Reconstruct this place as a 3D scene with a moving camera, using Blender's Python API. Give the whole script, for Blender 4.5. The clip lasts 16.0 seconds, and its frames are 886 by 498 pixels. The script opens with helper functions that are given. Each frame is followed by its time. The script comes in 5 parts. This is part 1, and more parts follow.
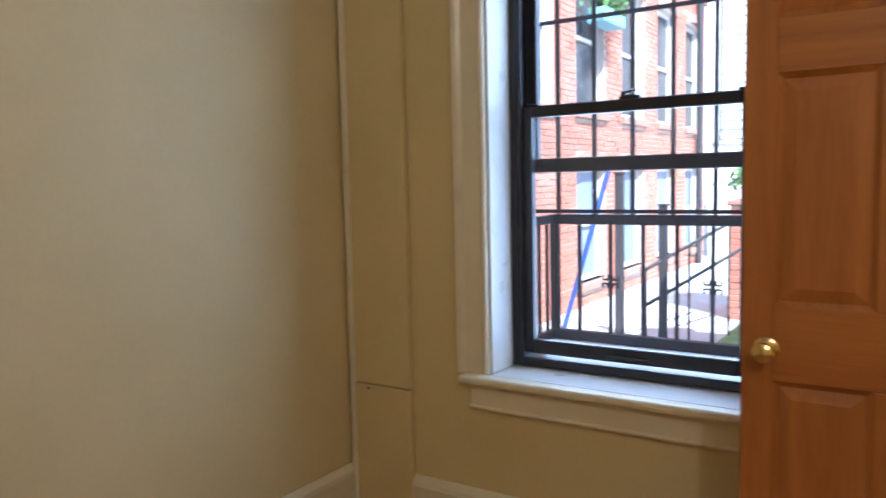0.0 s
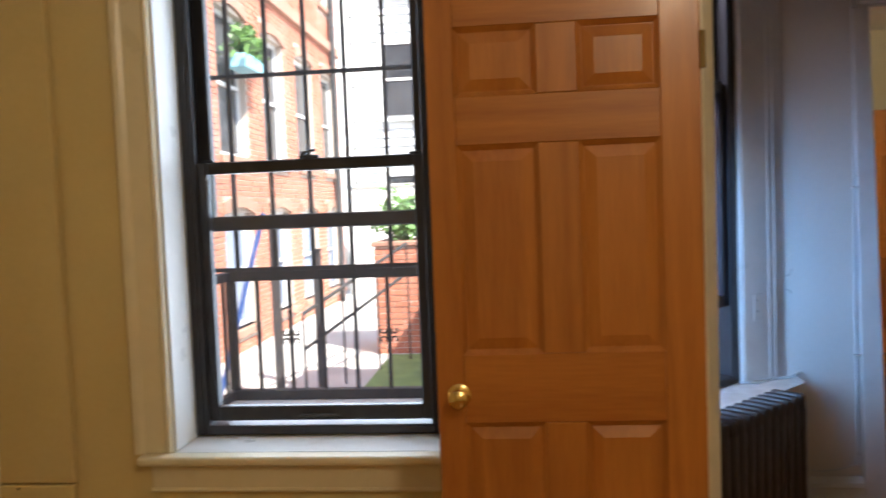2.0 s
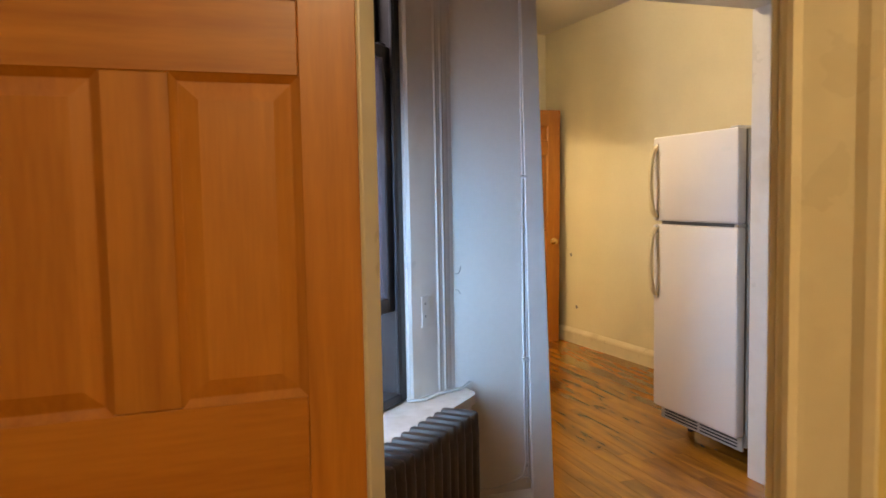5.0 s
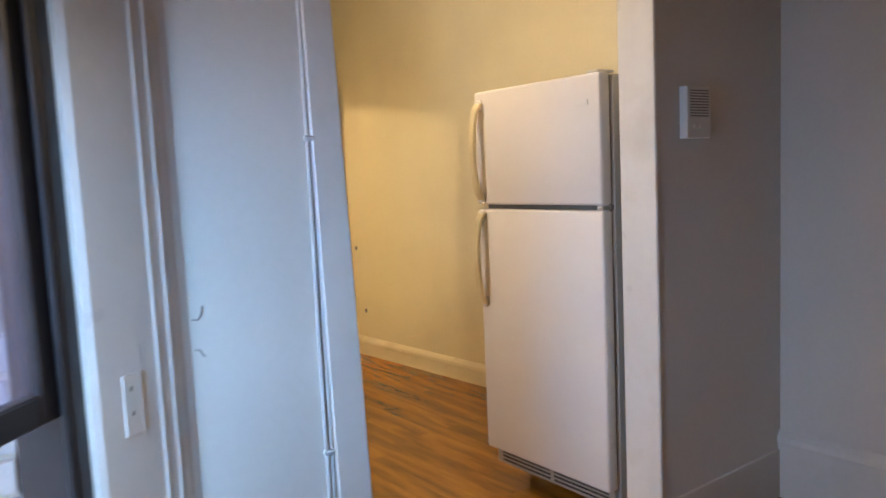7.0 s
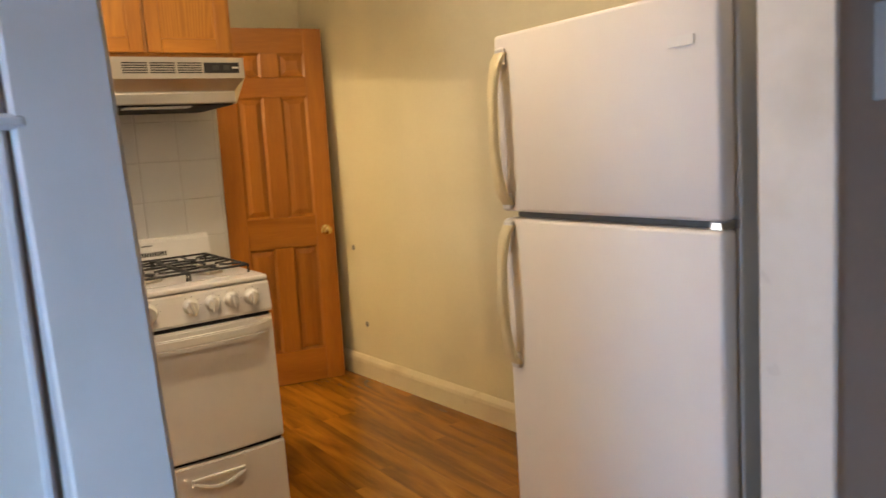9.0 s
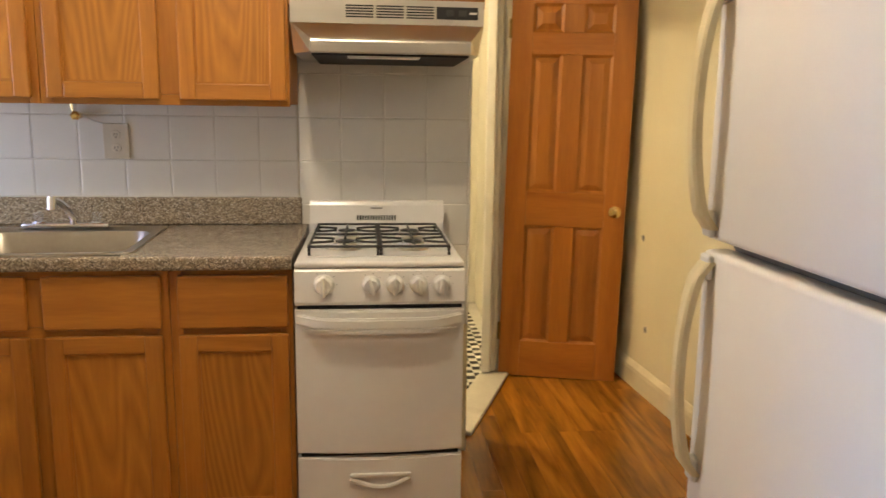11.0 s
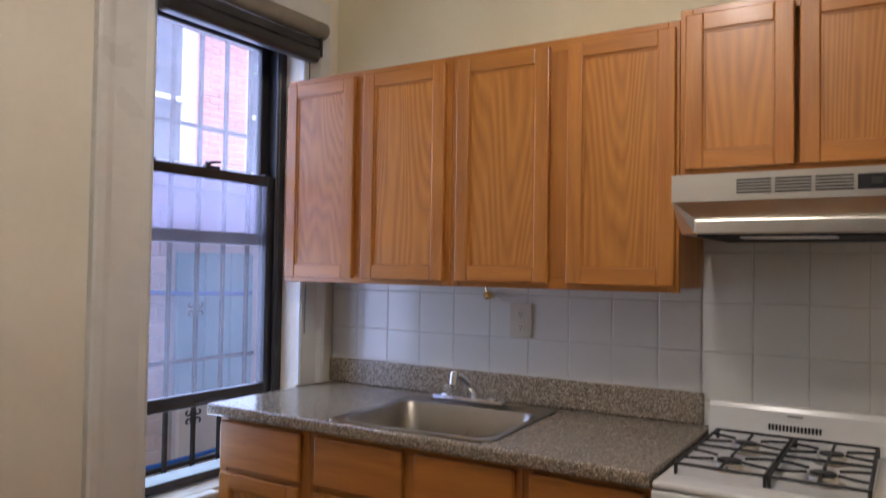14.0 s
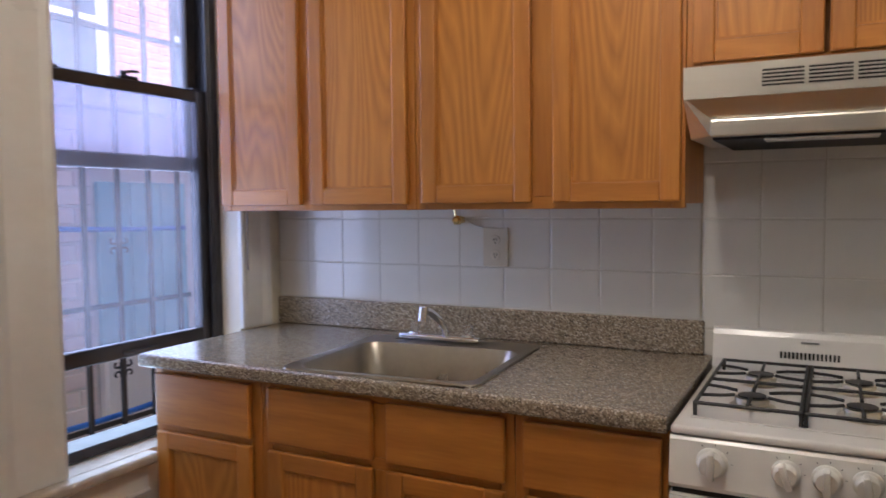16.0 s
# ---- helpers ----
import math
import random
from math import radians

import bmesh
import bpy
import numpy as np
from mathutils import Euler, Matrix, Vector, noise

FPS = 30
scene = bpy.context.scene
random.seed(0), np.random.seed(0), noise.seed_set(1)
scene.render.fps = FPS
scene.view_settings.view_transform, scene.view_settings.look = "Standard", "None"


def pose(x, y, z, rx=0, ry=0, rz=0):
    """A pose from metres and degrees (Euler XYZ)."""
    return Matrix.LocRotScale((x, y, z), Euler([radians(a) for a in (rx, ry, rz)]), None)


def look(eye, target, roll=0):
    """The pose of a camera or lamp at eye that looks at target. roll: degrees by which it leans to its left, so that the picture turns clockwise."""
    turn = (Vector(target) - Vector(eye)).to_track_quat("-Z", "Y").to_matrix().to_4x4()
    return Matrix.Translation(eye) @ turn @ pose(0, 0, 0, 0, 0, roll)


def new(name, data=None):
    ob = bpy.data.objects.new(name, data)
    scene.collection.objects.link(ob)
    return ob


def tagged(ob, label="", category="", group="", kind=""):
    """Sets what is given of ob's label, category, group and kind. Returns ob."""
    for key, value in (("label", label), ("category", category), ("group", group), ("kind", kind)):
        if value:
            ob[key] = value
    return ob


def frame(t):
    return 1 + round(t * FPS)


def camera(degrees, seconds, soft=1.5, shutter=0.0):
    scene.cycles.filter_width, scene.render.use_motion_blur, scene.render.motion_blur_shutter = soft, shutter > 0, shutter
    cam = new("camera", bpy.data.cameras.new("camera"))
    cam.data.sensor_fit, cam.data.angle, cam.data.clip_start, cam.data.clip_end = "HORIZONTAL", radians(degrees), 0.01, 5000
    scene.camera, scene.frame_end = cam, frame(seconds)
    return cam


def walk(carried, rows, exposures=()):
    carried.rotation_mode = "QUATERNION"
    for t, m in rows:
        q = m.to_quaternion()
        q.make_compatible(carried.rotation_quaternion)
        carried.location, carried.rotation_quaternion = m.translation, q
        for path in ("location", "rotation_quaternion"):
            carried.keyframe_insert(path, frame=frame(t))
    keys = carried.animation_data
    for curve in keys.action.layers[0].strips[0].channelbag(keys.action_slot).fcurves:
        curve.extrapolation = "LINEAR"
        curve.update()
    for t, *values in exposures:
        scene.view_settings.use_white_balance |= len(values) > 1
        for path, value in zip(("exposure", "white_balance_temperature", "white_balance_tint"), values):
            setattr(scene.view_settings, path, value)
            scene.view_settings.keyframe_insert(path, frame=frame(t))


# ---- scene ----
SUN, SKY = 4.0, 0.15
BED_W, KIT_W, BATH_W = 11.0, 9.0, 11.0
DAY1, DAY2, DAY3, DAY4 = 5.5, 1.65, 4.6, 5.5
EXPOSURES = [(0, 2.0, 5000, 13), (1, 2.0, 5400, 13), (2, 1.95, 6300, 13), (3, 1.85, 7300, 13), (4.2, 2.2, 8300, 15), (6.3, 2.4, 7900, 15), (7, 2.35, 7800, 15), (8.2, 2.25, 7900, 16), (10.3, 2.4, 7300, 11),
             (12, 2.45, 6400, 12), (13, 2.15, 5700, 14), (13.6, 1.88, 5600, 15), (14, 1.68, 5600, 16), (15, 1.65, 5600, 16), (16, 1.8, 5700, 16)]
cam = camera(61.2, 16.0, shutter=0.5)
PATH = [
    (0, (0.416, 0.015, 1.281), (-0.667, 1.687, 1.098), -1.3),
    (0.5, (0.485, -0.039, 1.282), (-0.437, 1.728, 1.115), -1.5),
    (1, (0.42, -0.064, 1.279), (-0.303, 1.797, 1.16), -2.7),
    (1.5, (0.332, -0.031, 1.31), (-0.155, 1.906, 1.206), -3.1),
    (2, (0.268, -0.021, 1.347), (0.071, 1.966, 1.241), -2.2),
    (2.5, (0.267, -0.013, 1.344), (0.31, 1.984, 1.243), -1.4),
    (3, (0.308, 0.055, 1.338), (0.564, 2.033, 1.195), -1.7),
    (3.5, (0.38, 0.181, 1.337), (0.722, 2.144, 1.17), -1.9),
    (4, (0.429, 0.279, 1.334), (0.821, 2.233, 1.173), -1.6),
    (4.2, (0.43, 0.325, 1.331), (0.885, 2.266, 1.171), -1.4),
    (6.3, (0.686, 1.371, 1.269), (1.66, 3.112, 1.125), -3.1),
    (6.5, (0.755, 1.49, 1.3), (1.809, 3.181, 1.126), -3.5),
    (6.6, (0.772, 1.544, 1.318), (1.863, 3.207, 1.108), -3.3),
    (7, (0.906, 1.735, 1.285), (2.095, 3.33, 1.082), -2.6),
    (7.5, (1.096, 1.96, 1.305), (2.321, 3.526, 1.098), -1.9),
    (8, (1.255, 2.202, 1.313), (2.54, 3.721, 1.113), -2.3),
    (8.2, (1.325, 2.284, 1.329), (2.614, 3.797, 1.111), -3.1),
    (10.3, (2.04, 2.799, 1.336), (2.56, 4.699, 0.994), -0.8),
    (10.5, (2.12, 2.819, 1.344), (2.529, 4.747, 1.007), -0.0),
    (11, (2.264, 2.881, 1.337), (2.465, 4.842, 0.996), 0.7),
    (11.5, (2.347, 3.015, 1.335), (2.337, 4.986, 0.994), 0.9),
    (12, (2.421, 3.12, 1.345), (2.145, 5.072, 1.005), 0.6),
    (12.5, (2.521, 3.196, 1.359), (1.845, 5.049, 1.027), 1.1),
    (13, (2.572, 3.202, 1.397), (1.628, 4.937, 1.082), 0.6),
    (13.5, (2.584, 3.217, 1.404), (1.55, 4.921, 1.242), 0.7),
    (14, (2.587, 3.209, 1.432), (1.529, 4.905, 1.485), 0.9),
    (14.5, (2.586, 3.197, 1.436), (1.539, 4.897, 1.569), 1.2),
    (15, (2.569, 3.228, 1.43), (1.531, 4.936, 1.497), 0.7),
    (15.5, (2.462, 3.348, 1.409), (1.426, 5.059, 1.356), -0.1),
    (16, (2.346, 3.46, 1.388), (1.424, 5.231, 1.269), -0.6),
]
walk(cam, [(r[0], look(*r[1:])) for r in PATH], EXPOSURES)

# ---- world and lights ----
world = bpy.data.worlds.new("sky")
scene.world = world
world.use_nodes = True
wn = world.node_tree
sky = wn.nodes.new("ShaderNodeTexSky")
sky.sky_type = "NISHITA"
sky.sun_disc = False
sky.sun_elevation = radians(48)
sky.sun_rotation = radians(132)
wn.links.new(sky.outputs[0], wn.nodes["Background"].inputs[0])
wn.nodes["Background"].inputs[1].default_value = SKY


def lamp(name, kind, m, power, colour, size=0.1, size_y=None):
    data = bpy.data.lights.new(name, kind)
    data.energy, data.color = power, colour
    if kind == "AREA":
        data.size = size
        if size_y:
            data.shape, data.size_y = "RECTANGLE", size_y
    elif kind == "SUN":
        data.angle = size
    else:
        data.shadow_soft_size = size
    ob = new(name, data)
    ob.matrix_world = m
    return ob


WARM = (1.0, 0.84, 0.58)
lamp("sun", "SUN", look((0, 0, 0), (-0.50, 0.45, -0.74)), SUN, (1.0, 0.95, 0.88), radians(0.5))
lamp("bedroom_bulb", "POINT", pose(1.2, -0.5, 2.5), BED_W, (1.0, 0.84, 0.58), 0.1)
lamp("kitchen_bulb", "POINT", pose(1.98, 4.25, 2.62), KIT_W, (1.0, 0.86, 0.66), 0.08)
lamp("bathroom_bulb", "POINT", pose(1.7, 6.46, 2.35), BATH_W, WARM, 0.06)
SKYBLUE = (0.66, 0.82, 1.0)
lamp("daylight_bedroom", "AREA", look((-0.42, 2.58, 1.45), (-0.42, 0, 1.2)), DAY1, SKYBLUE, 0.8, 1.6)
lamp("daylight_middle", "AREA", look((0.64, 2.66, 1.10), (1.45, 3.19, 0.80)), DAY2, (0.24, 0.53, 1.0), 0.3, 0.9).data.spread = radians(95)
# added fill lamp above the shaft, brightens its brickwork and the middle room
lamp("daylight_shaft", "AREA", look((0.42, 2.72, 2.6), (0.75, 3.19, 1.3)), DAY4, (0.95, 0.90, 1.0), 0.6, 0.5).data.spread = radians(140)
lamp("daylight_kitchen", "AREA", look((0.235, 5.16, 1.5), (3.0, 5.16, 1.5)), DAY3, SKYBLUE, 0.7, 1.7)


# ---- materials ----
def node_material(name):
    m = bpy.data.materials.new(name)
    m.use_nodes = True
    return m, m.node_tree.nodes, m.node_tree.links, m.node_tree.nodes["Principled BSDF"]


def surface(name, c1, c2, rough=0.5, scale=6.0, bump=0.1, metal=0.0, stretch=(1, 1, 1), fine=90.0, spread=0.15, dirt=None, dirt_scale=1.5, spec=0.5, dist=0.003, uneven=0.1):
    """A paint, plaster, metal or stone: two colours mixed by coarse and fine noise, with bump, uneven gloss and optional grime."""
    m, n, l, b = node_material(name)
    tc = n.new("ShaderNodeTexCoord")
    mp = n.new("ShaderNodeMapping")
    mp.inputs["Scale"].default_value = stretch
    l.new(tc.outputs["Object"], mp.inputs["Vector"])
    a, f = n.new("ShaderNodeTexNoise"), n.new("ShaderNodeTexNoise")
    a.inputs["Scale"].default_value, a.inputs["Detail"].default_value = scale, 5
    f.inputs["Scale"].default_value, f.inputs["Detail"].default_value = fine, 3
    l.new(mp.outputs[0], a.inputs["Vector"])
    l.new(mp.outputs[0], f.inputs["Vector"])
    add = n.new("ShaderNodeMath")
    add.operation = "MULTIPLY_ADD"
    add.inputs[1].default_value, add.inputs[2].default_value = 0.35, 0.0
    l.new(f.outputs["Fac"], add.inputs[0])
    s = n.new("ShaderNodeMath")
    s.operation = "ADD"
    l.new(a.outputs["Fac"], s.inputs[0])
    l.new(add.outputs[0], s.inputs[1])
    r = n.new("ShaderNodeMapRange")
    r.inputs["From Min"].default_value, r.inputs["From Max"].default_value = 0.42, 0.95
    l.new(s.outputs[0], r.inputs["Value"])
    mix = n.new("ShaderNodeMix")
    mix.data_type = "RGBA"
    mix.inputs[6].default_value, mix.inputs[7].default_value = (*c1, 1), (*c2, 1)
    l.new(r.outputs[0], mix.inputs[0])
    colour = mix.outputs[2]
    oi = n.new("ShaderNodeObjectInfo")
    if dirt:
        d = n.new("ShaderNodeTexNoise")
        d.inputs["Scale"].default_value, d.inputs["Detail"].default_value = dirt_scale, 8
        l.new(tc.outputs["Object"], d.inputs["Vector"])
        dr = n.new("ShaderNodeMapRange")
        dr.inputs["From Min"].default_value, dr.inputs["From Max"].default_value = 0.56, 0.78
        dr.inputs["To Max"].default_value = 0.55
        l.new(d.outputs["Fac"], dr.inputs["Value"])
        dm = n.new("ShaderNodeMix")
        dm.data_type = "RGBA"
        dm.inputs[7].default_value = (*dirt, 1)
        l.new(colour, dm.inputs[6])
        l.new(dr.outputs[0], dm.inputs[0])
        colour = dm.outputs[2]
    if spread:
        h = n.new("ShaderNodeHueSaturation")
        v = n.new("ShaderNodeMapRange")
        v.inputs["To Min"].default_value, v.inputs["To Max"].default_value = 1 - spread, 1 + spread
        l.new(oi.outputs["Random"], v.inputs["Value"])
        l.new(v.outputs[0], h.inputs["Value"])
        l.new(colour, h.inputs["Color"])
        colour = h.outputs[0]
    l.new(colour, b.inputs["Base Color"])
    rr = n.new("ShaderNodeMapRange")
    rr.inputs["To Min"].default_value, rr.inputs["To Max"].default_value = max(rough - uneven, 0.03), min(rough + 1.2 * uneven, 1)
    l.new(a.outputs["Fac"], rr.inputs["Value"])
    l.new(rr.outputs[0], b.inputs["Roughness"])
    b.inputs["Metallic"].default_value = metal
    b.inputs["Specular IOR Level"].default_value = spec
    if bump:
        bp = n.new("ShaderNodeBump")
        bp.inputs["Strength"].default_value, bp.inputs["Distance"].default_value = bump, dist
        l.new(s.outputs[0], bp.inputs["Height"])
        l.new(bp.outputs[0], b.inputs["Normal"])
    return m


def timber(name, dark, light, rough=0.35, across=9.0, along=0.9, axis=2, rings=1.0, spread=0.12, coat=0.0, lines=16.0, islands=False, pore=0.75, relief=0.12, vary=0.15):
    """Varnished timber with its grain along one axis: warped growth lines, fine pores and a change of tone from piece to piece."""
    m, n, l, b = node_material(name)
    tc, mp, oi = n.new("ShaderNodeTexCoord"), n.new("ShaderNodeMapping"), n.new("ShaderNodeObjectInfo")
    mp.inputs["Scale"].default_value = [along if k == axis else across for k in range(3)]
    l.new(tc.outputs["Object"], mp.inputs["Vector"])
    off = n.new("ShaderNodeVectorMath")
    off.operation = "ADD"
    sc = n.new("ShaderNodeMath")
    sc.operation = "MULTIPLY"
    sc.inputs[1].default_value = 37.0
    rand = oi.outputs["Random"]
    if islands:
        geo, plus = n.new("ShaderNodeNewGeometry"), n.new("ShaderNodeMath")
        plus.operation = "ADD"
        fract = n.new("ShaderNodeMath")
        fract.operation = "FRACT"
        l.new(rand, plus.inputs[0])
        l.new(geo.outputs["Random Per Island"], plus.inputs[1])
        l.new(plus.outputs[0], fract.inputs[0])
        rand = fract.outputs[0]
    l.new(rand, sc.inputs[0])
    l.new(mp.outputs[0], off.inputs[0])
    l.new(sc.outputs[0], off.inputs[1])
    big = n.new("ShaderNodeTexNoise")
    big.inputs["Scale"].default_value, big.inputs["Detail"].default_value, big.inputs["Distortion"].default_value = 0.55 * rings, 1.5, 0.3
    l.new(off.outputs[0], big.inputs["Vector"])
    sw = n.new("ShaderNodeMath")
    sw.operation = "MULTIPLY"
    sw.inputs[1].default_value = lines
    l.new(big.outputs["Fac"], sw.inputs[0])
    fr = n.new("ShaderNodeMath")
    fr.operation = "PINGPONG"
    fr.inputs[1].default_value = 1.0
    l.new(sw.outputs[0], fr.inputs[0])
    pores = n.new("ShaderNodeTexNoise")
    pores.inputs["Scale"].default_value, pores.inputs["Detail"].default_value = 14.0, 4
    l.new(off.outputs[0], pores.inputs["Vector"])
    mix1 = n.new("ShaderNodeMath")
    mix1.operation = "MULTIPLY_ADD"
    mix1.inputs[1].default_value = 0.45
    l.new(fr.outputs[0], mix1.inputs[0])
    pm = n.new("ShaderNodeMath")
    pm.operation = "MULTIPLY"
    pm.inputs[1].default_value = pore
    l.new(pores.outputs["Fac"], pm.inputs[0])
    l.new(pm.outputs[0], mix1.inputs[2])
    mix = n.new("ShaderNodeMix")
    mix.data_type = "RGBA"
    mix.inputs[6].default_value, mix.inputs[7].default_value = (*dark, 1), (*light, 1)
    l.new(mix1.outputs[0], mix.inputs[0])
    h = n.new("ShaderNodeHueSaturation")
    v = n.new("ShaderNodeMapRange")
    v.inputs["To Min"].default_value, v.inputs["To Max"].default_value = 1 - spread, 1 + spread
    l.new(rand, v.inputs["Value"])
    l.new(v.outputs[0], h.inputs["Value"])
    l.new(mix.outputs[2], h.inputs["Color"])
    l.new(h.outputs[0], b.inputs["Base Color"])
    rr = n.new("ShaderNodeMapRange")
    rr.inputs["To Min"].default_value, rr.inputs["To Max"].default_value = rough - vary / 2, rough + vary
    l.new(pores.outputs["Fac"], rr.inputs["Value"])
    l.new(rr.outputs[0], b.inputs["Roughness"])
    b.inputs["Coat Weight"].default_value = coat
    b.inputs["Coat Roughness"].default_value = 0.18
    bp = n.new("ShaderNodeBump")
    bp.inputs["Strength"].default_value, bp.inputs["Distance"].default_value = relief, 0.002
    l.new(mix1.outputs[0], bp.inputs["Height"])
    l.new(bp.outputs[0], b.inputs["Normal"])
    return m


def speckled(name):
    """Grey-brown laminate with fine stone-like speckles."""
    m, n, l, b = node_material(name)
    tc = n.new("ShaderNodeTexCoord")
    v = n.new("ShaderNodeTexVoronoi")
    v.inputs["Scale"].default_value = 290
    f = n.new("ShaderNodeTexNoise")
    f.inputs["Scale"].default_value, f.inputs["Detail"].default_value = 120, 3
    l.new(tc.outputs["Object"], v.inputs["Vector"])
    l.new(tc.outputs["Object"], f.inputs["Vector"])
    sep = n.new("ShaderNodeSeparateColor")
    l.new(v.outputs["Color"], sep.inputs[0])
    ramp = n.new("ShaderNodeValToRGB")
    e = ramp.color_ramp.elements
    e[0].position, e[0].color = 0.0, (0.09, 0.075, 0.06, 1)
    e[1].position, e[1].color = 1.0, (0.58, 0.53, 0.45, 1)
    for p, c in ((0.3, (0.20, 0.16, 0.112, 1)), (0.55, (0.28, 0.225, 0.16, 1)), (0.8, (0.36, 0.30, 0.22, 1))):
        x = e.new(p)
        x.color = c
    l.new(sep.outputs[0], ramp.inputs[0])
    mix = n.new("ShaderNodeMix")
    mix.data_type, mix.blend_type = "RGBA", "OVERLAY"
    mix.inputs[0].default_value = 0.45
    l.new(ramp.outputs[0], mix.inputs[6])
    l.new(f.outputs["Fac"], mix.inputs[7])
    l.new(mix.outputs[2], b.inputs["Base Color"])
    b.inputs["Roughness"].default_value = 0.2
    return m


def pane_glass(name, dust_haze, tint):
    """Window glass: clear with a Fresnel gloss, a little dirt and a bright haze put into the film."""
    m, n, l, b = node_material(name)
    n.remove(b)
    out = n["Material Output"]
    t, g, d = n.new("ShaderNodeBsdfTransparent"), n.new("ShaderNodeBsdfGlossy"), n.new("ShaderNodeBsdfDiffuse")
    tr = n.new("ShaderNodeBsdfTranslucent")
    t.inputs[0].default_value = (*tint, 1)
    g.inputs["Roughness"].default_value = 0.03
    # lilac film colour gives the bright veil of haze as well as dirt
    d.inputs[0].default_value = (0.72, 0.70, 0.80, 1)
    tr.inputs[0].default_value = (0.72, 0.70, 0.80, 1)
    face, fifth, fres = n.new("ShaderNodeLayerWeight"), n.new("ShaderNodeMath"), n.new("ShaderNodeMath")
    face.inputs[0].default_value = 0.5
    fifth.operation, fres.operation = "POWER", "MULTIPLY_ADD"
    fifth.inputs[1].default_value, fres.inputs[1].default_value, fres.inputs[2].default_value = 5.0, 0.9, 0.03
    l.new(face.outputs["Facing"], fifth.inputs[0])
    l.new(fifth.outputs[0], fres.inputs[0])
    noise_ = n.new("ShaderNodeTexNoise")
    noise_.inputs["Scale"].default_value, noise_.inputs["Detail"].default_value = 3.0, 5
    tc = n.new("ShaderNodeTexCoord")
    l.new(tc.outputs["Object"], noise_.inputs["Vector"])
    dm = n.new("ShaderNodeMath")
    dm.operation = "MULTIPLY"
    dm.inputs[1].default_value = dust_haze * 2
    l.new(noise_.outputs["Fac"], dm.inputs[0])
    film = n.new("ShaderNodeMixShader")
    film.inputs[0].default_value = 0.5
    l.new(d.outputs[0], film.inputs[1])
    l.new(tr.outputs[0], film.inputs[2])
    m1, m2 = n.new("ShaderNodeMixShader"), n.new("ShaderNodeMixShader")
    l.new(dm.outputs[0], m1.inputs[0])
    l.new(t.outputs[0], m1.inputs[1])
    l.new(film.outputs[0], m1.inputs[2])
    l.new(fres.outputs[0], m2.inputs[0])
    l.new(m1.outputs[0], m2.inputs[1])
    l.new(g.outputs[0], m2.inputs[2])
    l.new(m2.outputs[0], out.inputs[0])
    return m


WALL_BED = surface("cream_wall_paint", (0.62, 0.49, 0.225), (0.69, 0.56, 0.285), 0.55, 2.0, 0.25, fine=55, spread=0, dirt=(0.58, 0.50, 0.35), dirt_scale=1.2, dist=0.004)
WALL_MID = surface("white_wall_paint", (0.66, 0.635, 0.59), (0.74, 0.715, 0.67), 0.5, 2.0, 0.25, fine=50, spread=0, dirt=(0.56, 0.54, 0.50), dirt_scale=1.0, dist=0.004)
WALL_KIT = surface("pale_yellow_wall_paint", (0.70, 0.625, 0.42), (0.77, 0.695, 0.49), 0.5, 2.0, 0.25, fine=50, spread=0, dirt=(0.60, 0.54, 0.40), dirt_scale=1.3, dist=0.004)
WALL_WIN = surface("off_white_window_wall_paint", (0.75, 0.685, 0.56), (0.81, 0.75, 0.63), 0.5, 2.0, 0.3, fine=40, spread=0, dirt=(0.66, 0.58, 0.45), dirt_scale=1.4, dist=0.004)
WALL_BATH = surface("off_white_bathroom_paint", (0.70, 0.67, 0.57), (0.77, 0.74, 0.64), 0.5, 2.0, 0.2, fine=50, spread=0)
CEIL = surface("ceiling_paint", (0.72, 0.69, 0.62), (0.78, 0.75, 0.68), 0.7, 1.5, 0.2, fine=60, spread=0)
TRIM_WHITE = surface("glossy_white_trim_paint", (0.68, 0.67, 0.64), (0.76, 0.75, 0.72), 0.3, 5, 0.3, fine=30, spread=0.02, dirt=(0.50, 0.46, 0.38), dirt_scale=4.0, dist=0.004)
TRIM_CREAM = surface("cream_trim_paint", (0.70, 0.62, 0.43), (0.77, 0.69, 0.50), 0.3, 5, 0.3, fine=30, spread=0.02, dirt=(0.50, 0.40, 0.24), dirt_scale=4.0, dist=0.004)
SILL_WORN = surface("worn_white_sill_paint", (0.46, 0.40, 0.34), (0.66, 0.61, 0.55), 0.4, 14, 0.5, fine=40, spread=0.02, dirt=(0.42, 0.33, 0.24), dirt_scale=9.0, dist=0.004)
DARK_FRAME = surface("black_brown_window_paint", (0.012, 0.012, 0.016), (0.03, 0.028, 0.03), 0.35, 9, 0.15, fine=60, spread=0.05, dirt=(0.06, 0.055, 0.05), dirt_scale=8)
IRON = surface("black_iron", (0.02, 0.02, 0.022), (0.05, 0.045, 0.04), 0.6, 20, 0.3, fine=120, spread=0.1)
RADIATOR = surface("dark_brown_radiator_paint", (0.028, 0.018, 0.013), (0.05, 0.034, 0.024), 0.42, 12, 0.3, fine=80, spread=0.06, dirt=(0.09, 0.07, 0.055), dirt_scale=7)
DOOR_WOOD = timber("orange_varnished_pine", (0.30, 0.092, 0.013), (0.49, 0.188, 0.032), 0.34, 8.0, 0.7, 2, 0.8, 0.05, 0.14)
DOOR_WOOD_X = timber("orange_varnished_pine_rail", (0.30, 0.092, 0.013), (0.49, 0.188, 0.032), 0.34, 8.0, 0.7, 0, 0.8, 0.05, 0.14)
